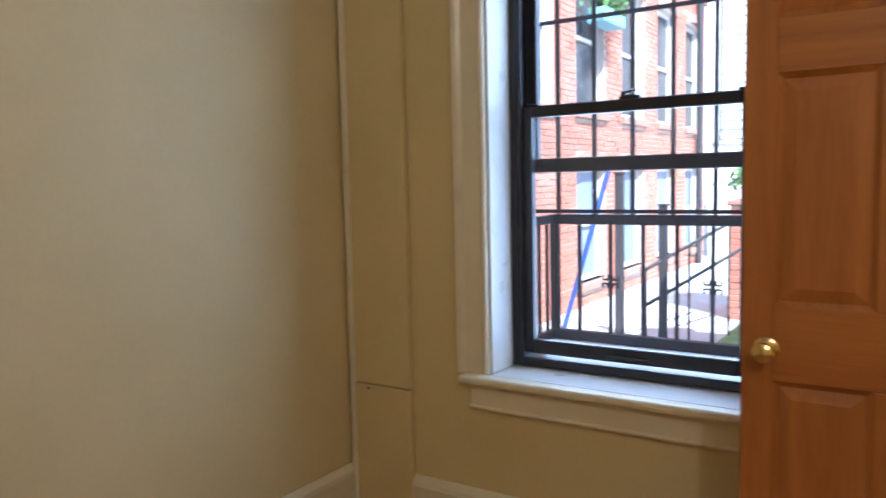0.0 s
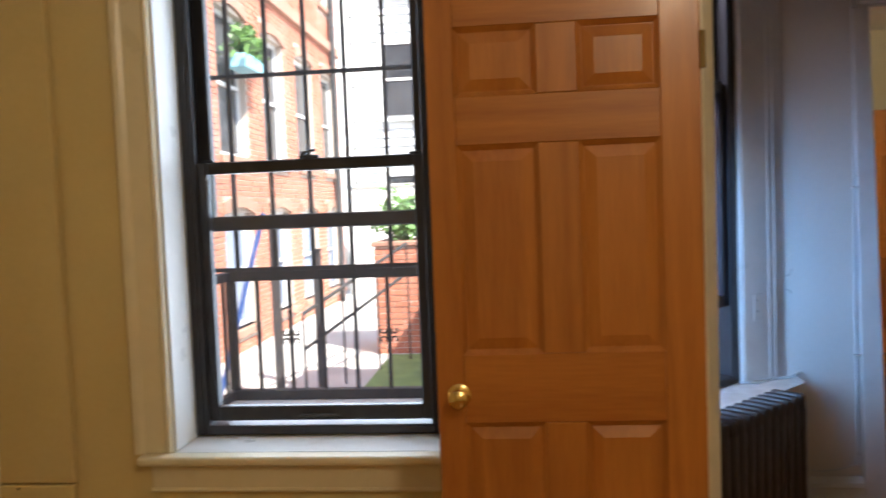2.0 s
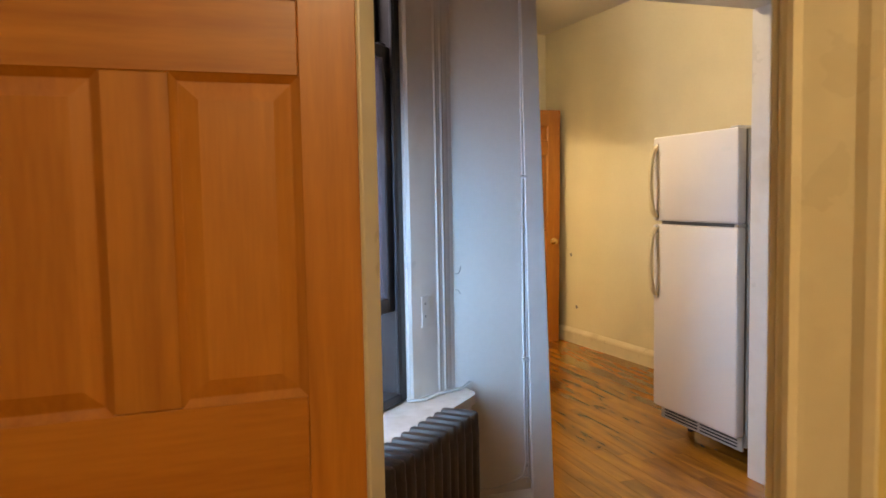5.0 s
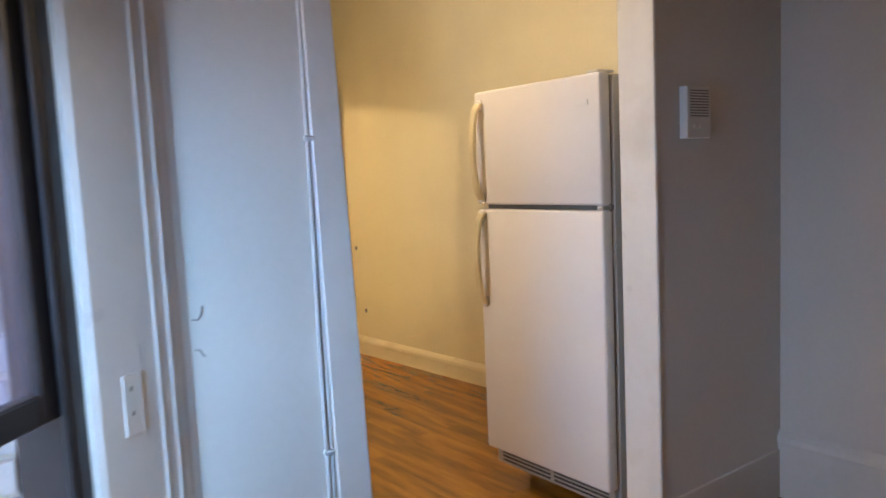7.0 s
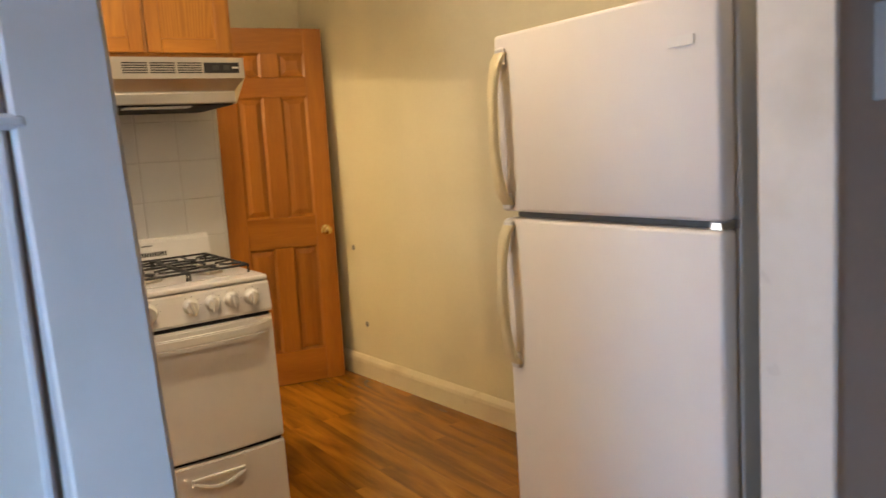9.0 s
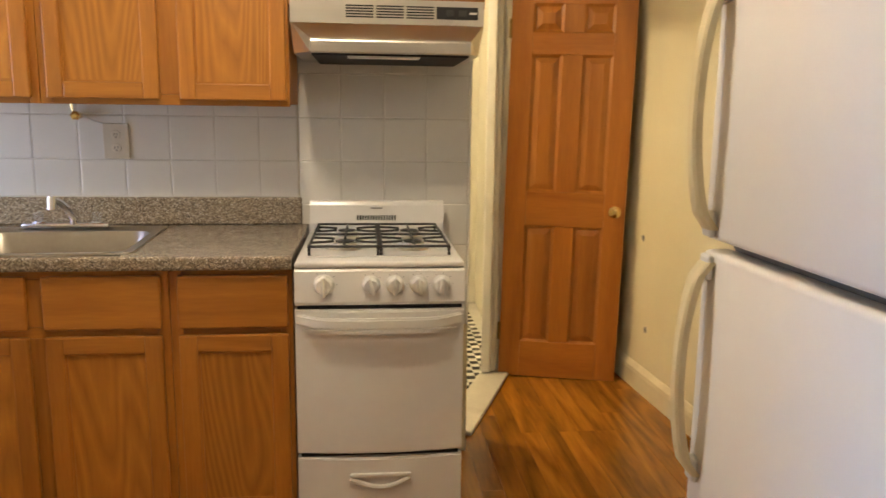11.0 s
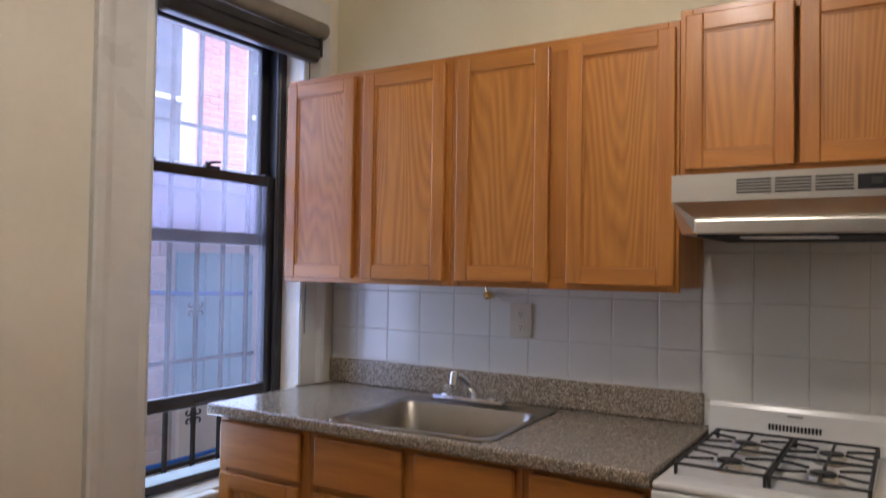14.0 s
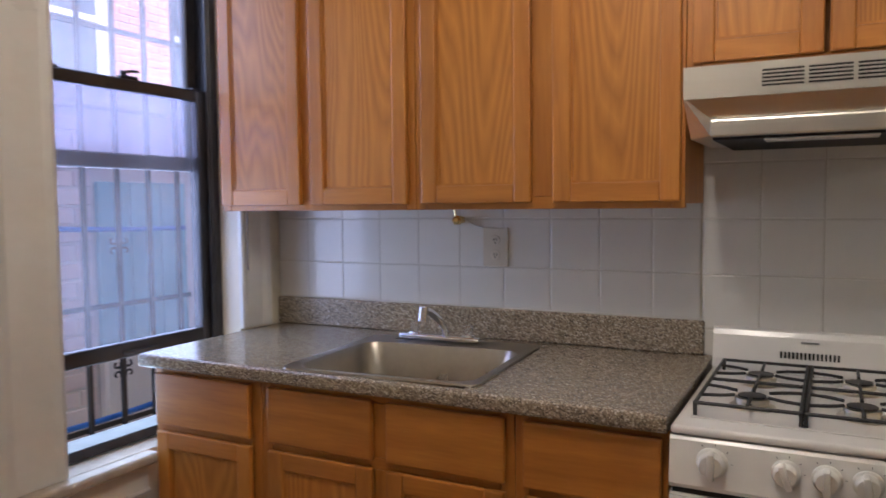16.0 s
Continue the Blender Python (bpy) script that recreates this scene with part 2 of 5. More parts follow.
OAK = timber("honey_oak", (0.305, 0.100, 0.012), (0.495, 0.201, 0.028), 0.36, 9.0, 0.8, 2, 1.1, 0.07, 0.2)
OAK_X = timber("honey_oak_rail", (0.305, 0.100, 0.012), (0.495, 0.201, 0.028), 0.36, 9.0, 0.8, 0, 1.1, 0.07, 0.2)
OAK_PANEL = timber("honey_oak_panel", (0.28, 0.092, 0.011), (0.56, 0.24, 0.036), 0.36, 4.6, 0.6, 2, 1.3, 0.09, 0.12, 80.0, pore=0.6)
OAK_SIDE = timber("oak_cabinet_side", (0.33, 0.13, 0.036), (0.52, 0.24, 0.078), 0.45, 6.0, 0.7, 2, 0.8, 0.05)
PLANK = timber("amber_oak_floor", (0.11, 0.034, 0.003), (0.48, 0.195, 0.022), 0.20, 5.0, 0.55, 1, 1.5, 0.16, 0.15, 13.0, True, 0.6, 0.0, 0.05)
GAP = surface("dark_floor_joint", (0.03, 0.015, 0.006), (0.05, 0.025, 0.01), 0.8, spread=0)
ENAMEL = surface("white_enamel", (0.74, 0.725, 0.70), (0.79, 0.775, 0.75), 0.22, 3, 0.02, fine=30, spread=0.01)
PLASTIC = surface("white_plastic", (0.72, 0.71, 0.67), (0.76, 0.75, 0.71), 0.35, 3, 0.02, spread=0.02)
YELLOWED = surface("yellowed_plastic", (0.66, 0.56, 0.33), (0.73, 0.64, 0.42), 0.35, 8, 0.02, spread=0.02)
BISQUE = surface("bisque_plastic", (0.60, 0.54, 0.44), (0.66, 0.60, 0.50), 0.35, 8, 0.02, spread=0.02)
FRIDGE_SKIN = surface("pebbled_white_steel", (0.75, 0.715, 0.68), (0.79, 0.755, 0.72), 0.36, 3, 0.18, fine=260, spread=0.01, dist=0.0012)
GREY_GASKET = surface("grey_gasket", (0.16, 0.15, 0.14), (0.24, 0.22, 0.20), 0.6, spread=0.02)
# darker and greyer than the door skin, for cabinet and toe grille
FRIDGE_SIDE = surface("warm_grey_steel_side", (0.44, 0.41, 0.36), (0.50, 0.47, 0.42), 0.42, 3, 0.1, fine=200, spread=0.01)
STEEL = surface("brushed_steel", (0.70, 0.665, 0.60), (0.76, 0.725, 0.66), 0.32, 3, 0.0, 1.0, (0.4, 14, 14), 60, spread=0.01, uneven=0.04)
SINK_STEEL = surface("satin_sink_steel", (0.34, 0.315, 0.27), (0.42, 0.39, 0.34), 0.3, 6, 0.0, 1.0, (1, 1, 1), 60, spread=0.02)
CHROME = surface("chrome", (0.75, 0.75, 0.76), (0.82, 0.82, 0.83), 0.1, 10, 0, 1.0, spread=0)
TARNISH = surface("tarnished_brass", (0.20, 0.14, 0.06), (0.34, 0.25, 0.11), 0.45, 30, 0.1, 1.0, spread=0)
BRASS = surface("polished_brass", (0.72, 0.52, 0.20), (0.82, 0.62, 0.28), 0.16, 10, 0, 1.0, spread=0)
CAST = surface("black_cast_iron", (0.012, 0.012, 0.012), (0.03, 0.028, 0.026), 0.5, 20, 0.3, fine=200, spread=0.05)
# near-black: the shade inside slots and gaps as colour, also some dark parts
NEAR_BLACK = surface("dark_slot", (0.008, 0.008, 0.008), (0.015, 0.015, 0.015), 0.7, spread=0)
TILE = surface("white_glazed_tile", (0.71, 0.70, 0.67), (0.75, 0.74, 0.71), 0.11, 3, 0.03, fine=20, spread=0.025, dist=0.004)
GROUT = surface("grey_grout", (0.52, 0.50, 0.46), (0.60, 0.58, 0.53), 0.8, 8, 0.1, spread=0)
MARBLE = surface("cream_marble", (0.58, 0.54, 0.45), (0.76, 0.72, 0.63), 0.35, 7, 0.05, spread=0, dirt=(0.40, 0.36, 0.28), dirt_scale=6)
BLACK_TILE = surface("black_mosaic", (0.02, 0.02, 0.02), (0.035, 0.035, 0.035), 0.25, spread=0)
WHITE_TILE = surface("white_mosaic", (0.68, 0.66, 0.60), (0.75, 0.73, 0.67), 0.25, spread=0)
LAMINATE = speckled("speckled_laminate")
CABLE = surface("painted_cable", (0.55, 0.56, 0.56), (0.64, 0.64, 0.63), 0.45, spread=0)
BRICK = surface("red_brick", (0.36, 0.125, 0.072), (0.50, 0.20, 0.12), 0.85, 3, 0.5, fine=60, spread=0, dirt=(0.55, 0.36, 0.28), dirt_scale=0.8)
MORTAR = surface("pale_mortar", (0.45, 0.38, 0.32), (0.55, 0.47, 0.40), 0.9, 6, 0.3, spread=0)
STONE = surface("brown_stone_trim", (0.30, 0.16, 0.11), (0.40, 0.23, 0.16), 0.8, 6, 0.3, spread=0.05)
SIDING = surface("weathered_white_siding", (0.52, 0.53, 0.53), (0.66, 0.66, 0.65), 0.6, 2, 0.1, spread=0.08)
WHITE_STUCCO = surface("white_stucco", (0.68, 0.67, 0.64), (0.80, 0.79, 0.76), 0.8, 2, 0.3, spread=0)
CONCRETE = surface("pale_concrete", (0.42, 0.41, 0.38), (0.56, 0.55, 0.51), 0.85, 1.2, 0.3, fine=60, spread=0, dirt=(0.30, 0.30, 0.26), dirt_scale=0.6)
MOSS = surface("green_turf", (0.10, 0.17, 0.05), (0.22, 0.33, 0.10), 0.9, 6, 0.6, fine=90, spread=0.1)
LEAF = surface("green_leaf", (0.06, 0.14, 0.03), (0.13, 0.26, 0.06), 0.5, 10, 0.1, spread=0.2)
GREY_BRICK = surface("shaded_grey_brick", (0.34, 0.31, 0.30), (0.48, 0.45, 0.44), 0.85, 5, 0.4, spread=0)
ACRYLIC, _, _, clear_bsdf = node_material("clear_acrylic")
clear_bsdf.inputs["Base Color"].default_value = (0.86, 0.84, 0.80, 1)
clear_bsdf.inputs["Transmission Weight"].default_value = 0.85
clear_bsdf.inputs["Roughness"].default_value = 0.12
NAVY = surface("dark_blue_paint", (0.02, 0.05, 0.17), (0.04, 0.09, 0.26), 0.4, spread=0.05)
# brick whose pale colour holds the sunlight that falls on it
SUNLIT_BRICK = surface("brick_sunlight_in_colour", (0.64, 0.56, 0.53), (0.80, 0.73, 0.70), 0.8, 4, 0.4, spread=0)
BLUE = surface("blue_paint", (0.03, 0.16, 0.55), (0.06, 0.24, 0.66), 0.4, spread=0.05)
TEAL = surface("teal_painted_board", (0.20, 0.46, 0.54), (0.28, 0.54, 0.62), 0.6, 4, 0.1, spread=0.06)
SHADE_BLUE = surface("slate_blue_window_blind", (0.16, 0.20, 0.28), (0.24, 0.28, 0.36), 0.7, 3, 0.1, spread=0.05)
DARK_GLASS = surface("dark_window_glass", (0.03, 0.035, 0.04), (0.06, 0.065, 0.07), 0.08, 2, 0, spread=0.1)
CLEAR = pane_glass("clear_pane", 0.006, (0.97, 0.98, 0.97))
# heavier films on these two paint daylight haze over dirty glass
DUSTY = pane_glass("dusty_hazed_pane", 0.09, (0.90, 0.88, 0.98))
HAZY = pane_glass("hazy_pane", 0.2, (0.92, 0.90, 1.0))
GREY_FABRIC = surface("grey_brown_blind", (0.20, 0.175, 0.14), (0.28, 0.245, 0.20), 0.7, 20, 0.2, spread=0.03)
PRINT = surface("grey_print", (0.20, 0.20, 0.20), (0.26, 0.26, 0.26), 0.5, spread=0)


# ---- mesh tools ----
def part(name, bm, material, parent=None, label="", smooth=False):
    me = bpy.data.meshes.new(name)
    bm.normal_update()
    bm.to_mesh(me)
    bm.free()
    me.materials.append(material)
    if smooth:
        me.shade_smooth()
        me.set_sharp_from_angle(angle=radians(35))
    ob = new(name, me)
    ob.parent = parent
    return tagged(ob, label)


def thing(name, m, label, category, group="", kind=""):
    ob = new(name)
    ob.empty_display_size = 0.1
    ob.matrix_world = m
    return tagged(ob, label, category, group, kind)


def bm_new():
    return bmesh.new()


def box(bm, lo, hi, r=0.0, seg=1, m=None):
    size = [b - a for a, b in zip(lo, hi)]
    mid = [(a + b) / 2 for a, b in zip(lo, hi)]
    made = bmesh.ops.create_cube(bm, size=1, matrix=Matrix.Translation(mid) @ Matrix.Diagonal((*size, 1)))
    verts = made["verts"]
    if r:
        es = list({e for v in verts for e in v.link_edges})
        out = bmesh.ops.bevel(bm, geom=es, offset=min(r, min(size) * 0.45), segments=seg, profile=0.5, affect="EDGES")
        verts = list({v for f in out["faces"] for v in f.verts} | {v for v in verts if v.is_valid})
    if m is not None:
        bmesh.ops.transform(bm, matrix=m, verts=verts)
    return bm


def rod(bm, p, q, r, n=8, r2=None):
    p, q = Vector(p), Vector(q)
    d = q - p
    m = Matrix.Translation((p + q) / 2) @ d.to_track_quat("Z", "Y").to_matrix().to_4x4()
    bmesh.ops.create_cone(bm, cap_ends=True, segments=n, radius1=r, radius2=r if r2 is None else r2, depth=d.length, matrix=m)
    return bm


def prism(bm, pts, z0, z1):
    lo = [bm.verts.new((x, y, z0)) for x, y in pts]
    hi = [bm.verts.new((x, y, z1)) for x, y in pts]
    bm.faces.new(list(reversed(lo)))
    bm.faces.new(hi)
    k = len(pts)
    for i in range(k):
        bm.faces.new((lo[i], lo[(i + 1) % k], hi[(i + 1) % k], hi[i]))
    bmesh.ops.recalc_face_normals(bm, faces=bm.faces)
    return bm


def extrude_x(bm, prof, x0, x1):
    """A profile of (y, z) points drawn out along x."""
    a = [bm.verts.new((x0, y, z)) for y, z in prof]
    b = [bm.verts.new((x1, y, z)) for y, z in prof]
    bm.faces.new(a)
    bm.faces.new(list(reversed(b)))
    k = len(prof)
    for i in range(k):
        bm.faces.new((a[(i + 1) % k], a[i], b[i], b[(i + 1) % k]))
    bmesh.ops.recalc_face_normals(bm, faces=bm.faces)
    return bm


def lathe(bm, prof, m=None, n=20):
    """A profile of (radius, height) turned round z."""
    rings = []
    for r, z in prof:
        rings.append([bm.verts.new((r * math.cos(2 * math.pi * i / n), r * math.sin(2 * math.pi * i / n), z)) for i in range(n)])
    for a, b in zip(rings, rings[1:]):
        for i in range(n):
            bm.faces.new((a[i], a[(i + 1) % n], b[(i + 1) % n], b[i]))
    bm.faces.new(list(reversed(rings[0])))
    bm.faces.new(rings[-1])
    bmesh.ops.recalc_face_normals(bm, faces=bm.faces)
    if m is not None:
        bmesh.ops.transform(bm, matrix=m, verts=[v for ring in rings for v in ring])
    return bm


def tube(bm, pts, r, n=8):
    """A bent rod through points."""
    pts = [Vector(p) for p in pts]
    rings = []
    side = None
    for i, p in enumerate(pts):
        d = (pts[min(i + 1, len(pts) - 1)] - pts[max(i - 1, 0)]).normalized()
        if side is None:
            side = d.orthogonal().normalized()
        side = (side - d * side.dot(d)).normalized()
        up = d.cross(side)
        rings.append([bm.verts.new(p + r * (side * math.cos(2 * math.pi * k / n) + up * math.sin(2 * math.pi * k / n))) for k in range(n)])
    for a, b in zip(rings, rings[1:]):
        for k in range(n):
            bm.faces.new((a[k], a[(k + 1) % n], b[(k + 1) % n], b[k]))
    bm.faces.new(list(reversed(rings[0])))
    bm.faces.new(rings[-1])
    bmesh.ops.recalc_face_normals(bm, faces=bm.faces)
    return bm


def along(p, q):
    """The pose whose x runs from p to q on plan and whose y points to the left of that."""
    return pose(p[0], p[1], 0, 0, 0, math.degrees(math.atan2(q[1] - p[1], q[0] - p[0])))


def wall(name, p, q, thick, material, label, z1, openings=(), z0=0.0):
    """A wall whose room face runs from p to q, with its thickness to the left and openings of (start, end, bottom, top)."""
    root = thing(name, along(p, q), label, "wall", kind="structure")
    n = math.dist(p, q)
    bm, x = bm_new(), 0.0
    for a, b, lo, hi in sorted(openings):
        box(bm, (x, 0, z0), (a, thick, z1))
        if lo > z0:
            box(bm, (a, 0, z0), (b, thick, lo))
        if hi < z1:
            box(bm, (a, 0, hi), (b, thick, z1))
        x = b
    if n - x > 0.005:
        box(bm, (x, 0, z0), (n, thick, z1))
    part("plaster", bm, material, root)
    return root


def baseboard(p, q, material, h=0.2, label="tall painted wooden baseboard with a moulded top edge"):
    """A skirting on the right of the line from p to q, with a cap moulding."""
    bm = bm_new()
    prof = [(-0.001, 0), (-0.018, 0), (-0.018, h - 0.045), (-0.026, h - 0.04), (-0.022, h - 0.022), (-0.012, h - 0.008), (-0.006, h), (-0.001, h)]
    extrude_x(bm, prof, 0, math.dist(p, q))
    ob = part("baseboard", bm, material)
    ob.matrix_world = along(p, q)
    return tagged(ob, label, "baseboard", kind="structure")


def moulding(name, m, length, prof, material, label):
    """A casing board: a profile of (across, proud) points, drawn upwards."""
    bm = bm_new()
    prism(bm, [(a, -b) for a, b in prof], 0, length)
    ob = part(name, bm, material)
    ob.matrix_world = m
    return tagged(ob, label, "trim", kind="structure")


CASING = [(0, -0.0), (0, 0.014), (0.008, 0.02), (0.02, 0.012), (0.03, 0.012), (0.085, 0.016), (0.1, 0.026), (0.115, 0.03), (0.12, 0.024), (0.12, 0.0)]
R2 = math.sqrt(0.5)
HEIGHT = 2.74

# ---- setting: walls, ceiling, openings ----
wall("wall_bedroom_window", (-1.48, 2.27), (0.45, 2.27), 0.28, WALL_BED, "cream painted plaster wall around the barred bedroom window", HEIGHT, [(0.62, 1.50, 0.585, 2.36)])
wall("wall_bedroom_doorway", (0.45, 2.27), (2.60, 0.12), 0.12, WALL_BED, "cream painted diagonal partition with the bedroom doorway", HEIGHT, [(0.37, 1.135, 0.0, 1.99)])
wall("wall_bedroom_left", (-1.48, -2.0), (-1.48, 2.27), 0.15, WALL_BED, "plain cream painted bedroom wall", HEIGHT)
wall("wall_bedroom_back", (2.60, -2.0), (-1.48, -2.0), 0.15, WALL_BED, "plain cream painted bedroom wall", HEIGHT)
wall("wall_bedroom_right", (2.60, 0.12), (2.60, -2.0), 0.08, WALL_BED, "plain cream painted bedroom wall", HEIGHT)
wall("wall_middle_back", (3.67, 0.10), (2.68, 0.10), 0.1, WALL_MID, "plain white painted wall", HEIGHT)
wall("wall_middle_right", (3.55, 3.195), (3.55, 0.10), 0.12, WALL_MID, "dull white plaster wall of the middle room", HEIGHT)
wall("wall_middle_window", (0.57, 2.32), (1.4175, 3.1675), 0.19, WALL_MID, "white painted angled wall around a window", HEIGHT, [(0.10, 1.198, 0.575, 2.42)])
wall("wall_kitchen_opening", (0.18, 3.195), (3.95, 3.195), 0.13, WALL_MID, "white painted wall with a wide opening into the kitchen", HEIGHT, [(1.515, 2.655, 0.0, 2.106)])
wall("wall_kitchen_window", (0.44, 3.325), (0.44, 5.745), 0.26, WALL_WIN, "off-white painted wall around the kitchen window", HEIGHT, [(1.475, 2.195, 0.60, 2.42)])
tile_wall = wall("wall_kitchen_counter", (0.44, 5.745), (2.66, 5.745), 0.12, WALL_KIT, "pale painted wall behind counter and stove with white square tiles", HEIGHT)
wall("wall_kitchen_right", (3.60, 6.84), (3.81, 3.325), 0.12, WALL_KIT, "pale yellow scuffed kitchen wall", HEIGHT)
wall("wall_bathroom_door", (2.662, 5.866), (3.05, 6.84), 0.1, WALL_KIT, "pale painted wall with the bathroom doorway", HEIGHT, [(0.02, 0.86, 0.0, 2.04)])
wall("wall_passage_end", (3.05, 6.84), (3.60, 6.84), 0.1, WALL_KIT, "pale painted wall at the end of the passage", HEIGHT)
wall("wall_bathroom_left", (1.0, 5.866), (1.0, 8.2), 0.1, WALL_BATH, "plain white bathroom wall", HEIGHT)
wall("wall_bathroom_back", (1.0, 8.2), (3.05, 8.2), 0.1, WALL_BATH, "plain white bathroom wall", HEIGHT)
wall("wall_bathroom_right", (3.05, 8.2), (3.05, 6.94), 0.1, WALL_BATH, "plain white bathroom wall", HEIGHT)
bm = bm_new()
prism(bm, [(-1.7, -2.2), (2.75, -2.2), (2.75, -0.05), (3.72, -0.05), (3.72, 3.15), (4.0, 3.15), (4.0, 8.4), (0.95, 8.4), (0.95, 5.9), (0.16, 5.9), (0.16, 3.18), (1.15, 3.18), (0.5, 2.56), (-1.7, 2.56)], HEIGHT, HEIGHT + 0.2)
tagged(part("ceiling", bm, CEIL), "off-white painted plaster ceiling", "ceiling", kind="structure")

for a, b, mt in (((1.36, 3.195), (1.668, 3.195), TRIM_WHITE), ((3.55, 3.195), (3.55, 0.10), TRIM_WHITE),
                 ((3.60, 6.84), (3.81, 3.325), TRIM_CREAM), ((3.05, 6.84), (3.60, 6.84), TRIM_CREAM),
                 ((-1.48, -2.0), (-1.48, 2.27), TRIM_CREAM), ((-1.20, 2.27), (0.45, 2.27), TRIM_CREAM), ((1.36, 1.36), (2.60, 0.12), TRIM_CREAM), ((0.44, 3.325), (0.44, 4.9), TRIM_WHITE)):
    baseboard(a, b, mt, 0.26 if a[0] > 3.5 and b[1] < 1 else 0.13 if a[0] in (3.60, 0.44) else 0.17)

tagged(part("baseboard", box(bm_new(), (2.842, 3.185, 0.0), (3.531, 3.1945, 0.19), 0.008, 3), WALL_MID), "low painted-over plain skirting on the white wall", "baseboard", kind="structure")

# boxed strip in the bedroom corner
strip = thing("corner_boxing", pose(-1.48, 2.27, 0), "cream painted boxed-in corner strip with a seam low down", "trim", kind="structure")
part("board", box(bm_new(), (0.02, -0.03, 0.502), (0.29, -0.001, HEIGHT - 0.002), 0.006, 2), WALL_BED, strip)
part("base_board", box(bm_new(), (0.02, -0.034, 0.0), (0.29, -0.001, 0.498), 0.005, 2), WALL_BED, strip)
for x, z in ((0.03, 0.50), (0.10, 0.487)):
    part("screw", rod(bm_new(), (x, -0.0355, z), (x, -0.030, z), 0.005, 8), NEAR_BLACK, strip)
part("edge_bead", rod(bm_new(), (0.022, -0.03, 0.0), (0.022, -0.03, HEIGHT - 0.01), 0.014, 8), TRIM_CREAM, strip)

# bedroom doorway: jambs, stops, casings
diag = along((0.45, 2.27), (2.60, 0.12))
jamb = thing("door_frame", diag, "cream painted door frame with worn edges", "door frame", kind="structure")
part("jamb", box(bm_new(), (0.371, -0.004, 0), (0.388, 0.124, 1.972), 0.003), TRIM_CREAM, jamb)
part("jamb", box(bm_new(), (1.117, -0.004, 0), (1.134, 0.124, 1.972), 0.003), TRIM_CREAM, jamb)
part("head", box(bm_new(), (0.371, -0.004, 1.973), (1.134, 0.124, 1.989), 0.003), TRIM_CREAM, jamb)
part("stop", box(bm_new(), (0.3885, 0.045, 0), (0.401, 0.085, 1.970), 0.003), TRIM_CREAM, jamb)
part("stop", box(bm_new(), (1.104, 0.045, 0), (1.1165, 0.085, 1.970), 0.003), TRIM_CREAM, jamb)
part("strike_plate", box(bm_new(), (1.1155, 0.012, 0.83), (1.1168, 0.034, 0.90), 0.0005), BRASS, jamb, "small dark brass strike plate")
LABEL_CASING = "moulded cream painted door casing, many coats thick"
moulding("casing", diag @ pose(1.127, -0.001, 0), 2.07, CASING, TRIM_CREAM, LABEL_CASING)
moulding("casing", diag @ pose(1.127, 0.121, 0) @ Matrix.Diagonal((1, -1, 1, 1)), 2.07, CASING, TRIM_WHITE, "moulded white painted door casing")
moulding("casing", diag @ pose(0.379, -0.001, 0) @ Matrix.Diagonal((-1, 1, 1, 1)), 2.07, CASING, TRIM_CREAM, LABEL_CASING)
moulding("casing", diag @ pose(0.379, 0.121, 0) @ Matrix.Diagonal((-1, -1, 1, 1)), 2.07, CASING, TRIM_WHITE, "moulded white painted door casing")

# opening between middle room and kitchen: flat linings and casing strips
FLAT = [(0, 0), (0, 0.016), (0.004, 0.02), (0.088, 0.02), (0.094, 0.016), (0.094, 0)]
op = thing("opening_lining", pose(1.765, 3.195, 0), "white painted lining of the wide opening to the kitchen", "trim", kind="structure")
bm = box(bm_new(), (-0.092, -0.014, 0), (0.003, 0.144, 2.09), 0.004)
for v in bm.verts:
    v.co.x -= v.co.z * (0.031 if v.co.x > -0.03 else 0.017)
part("lining", bm, TRIM_WHITE, op, "leaning white painted casing strip at the end of the pier")
part("lining", box(bm_new(), (1.054, -0.006, 0), (1.069, 0.136, 2.09), 0.004), TRIM_WHITE, op)
part("head_lining", box(bm_new(), (-0.07, -0.006, 2.091), (1.069, 0.136, 2.105), 0.004), TRIM_WHITE, op)
bm = bm_new()
box(bm, (-0.094, -0.021, 2.107), (1.07, -0.001, 2.2), 0.004)
ob = part("head_casing", bm, TRIM_WHITE)
ob.matrix_world = pose(1.765, 3.194, 0)
tagged(ob, "flat white painted head casing over the opening", "trim", kind="structure")


# ---- windows ----
def sash(bm, w, z0, z1, y0, y1, stile=0.045, top=0.04, bot=0.05):
    box(bm, (0, y0, z0), (stile, y1, z1), 0.004)
    box(bm, (w - stile, y0, z0), (w, y1, z1), 0.004)
    box(bm, (stile - 0.001, y0 + 0.001, z0), (w - stile + 0.001, y1 - 0.001, z0 + bot), 0.004)
    box(bm, (stile - 0.001, y0 + 0.001, z1 - top), (w - stile + 0.001, y1 - 0.001, z1), 0.004)


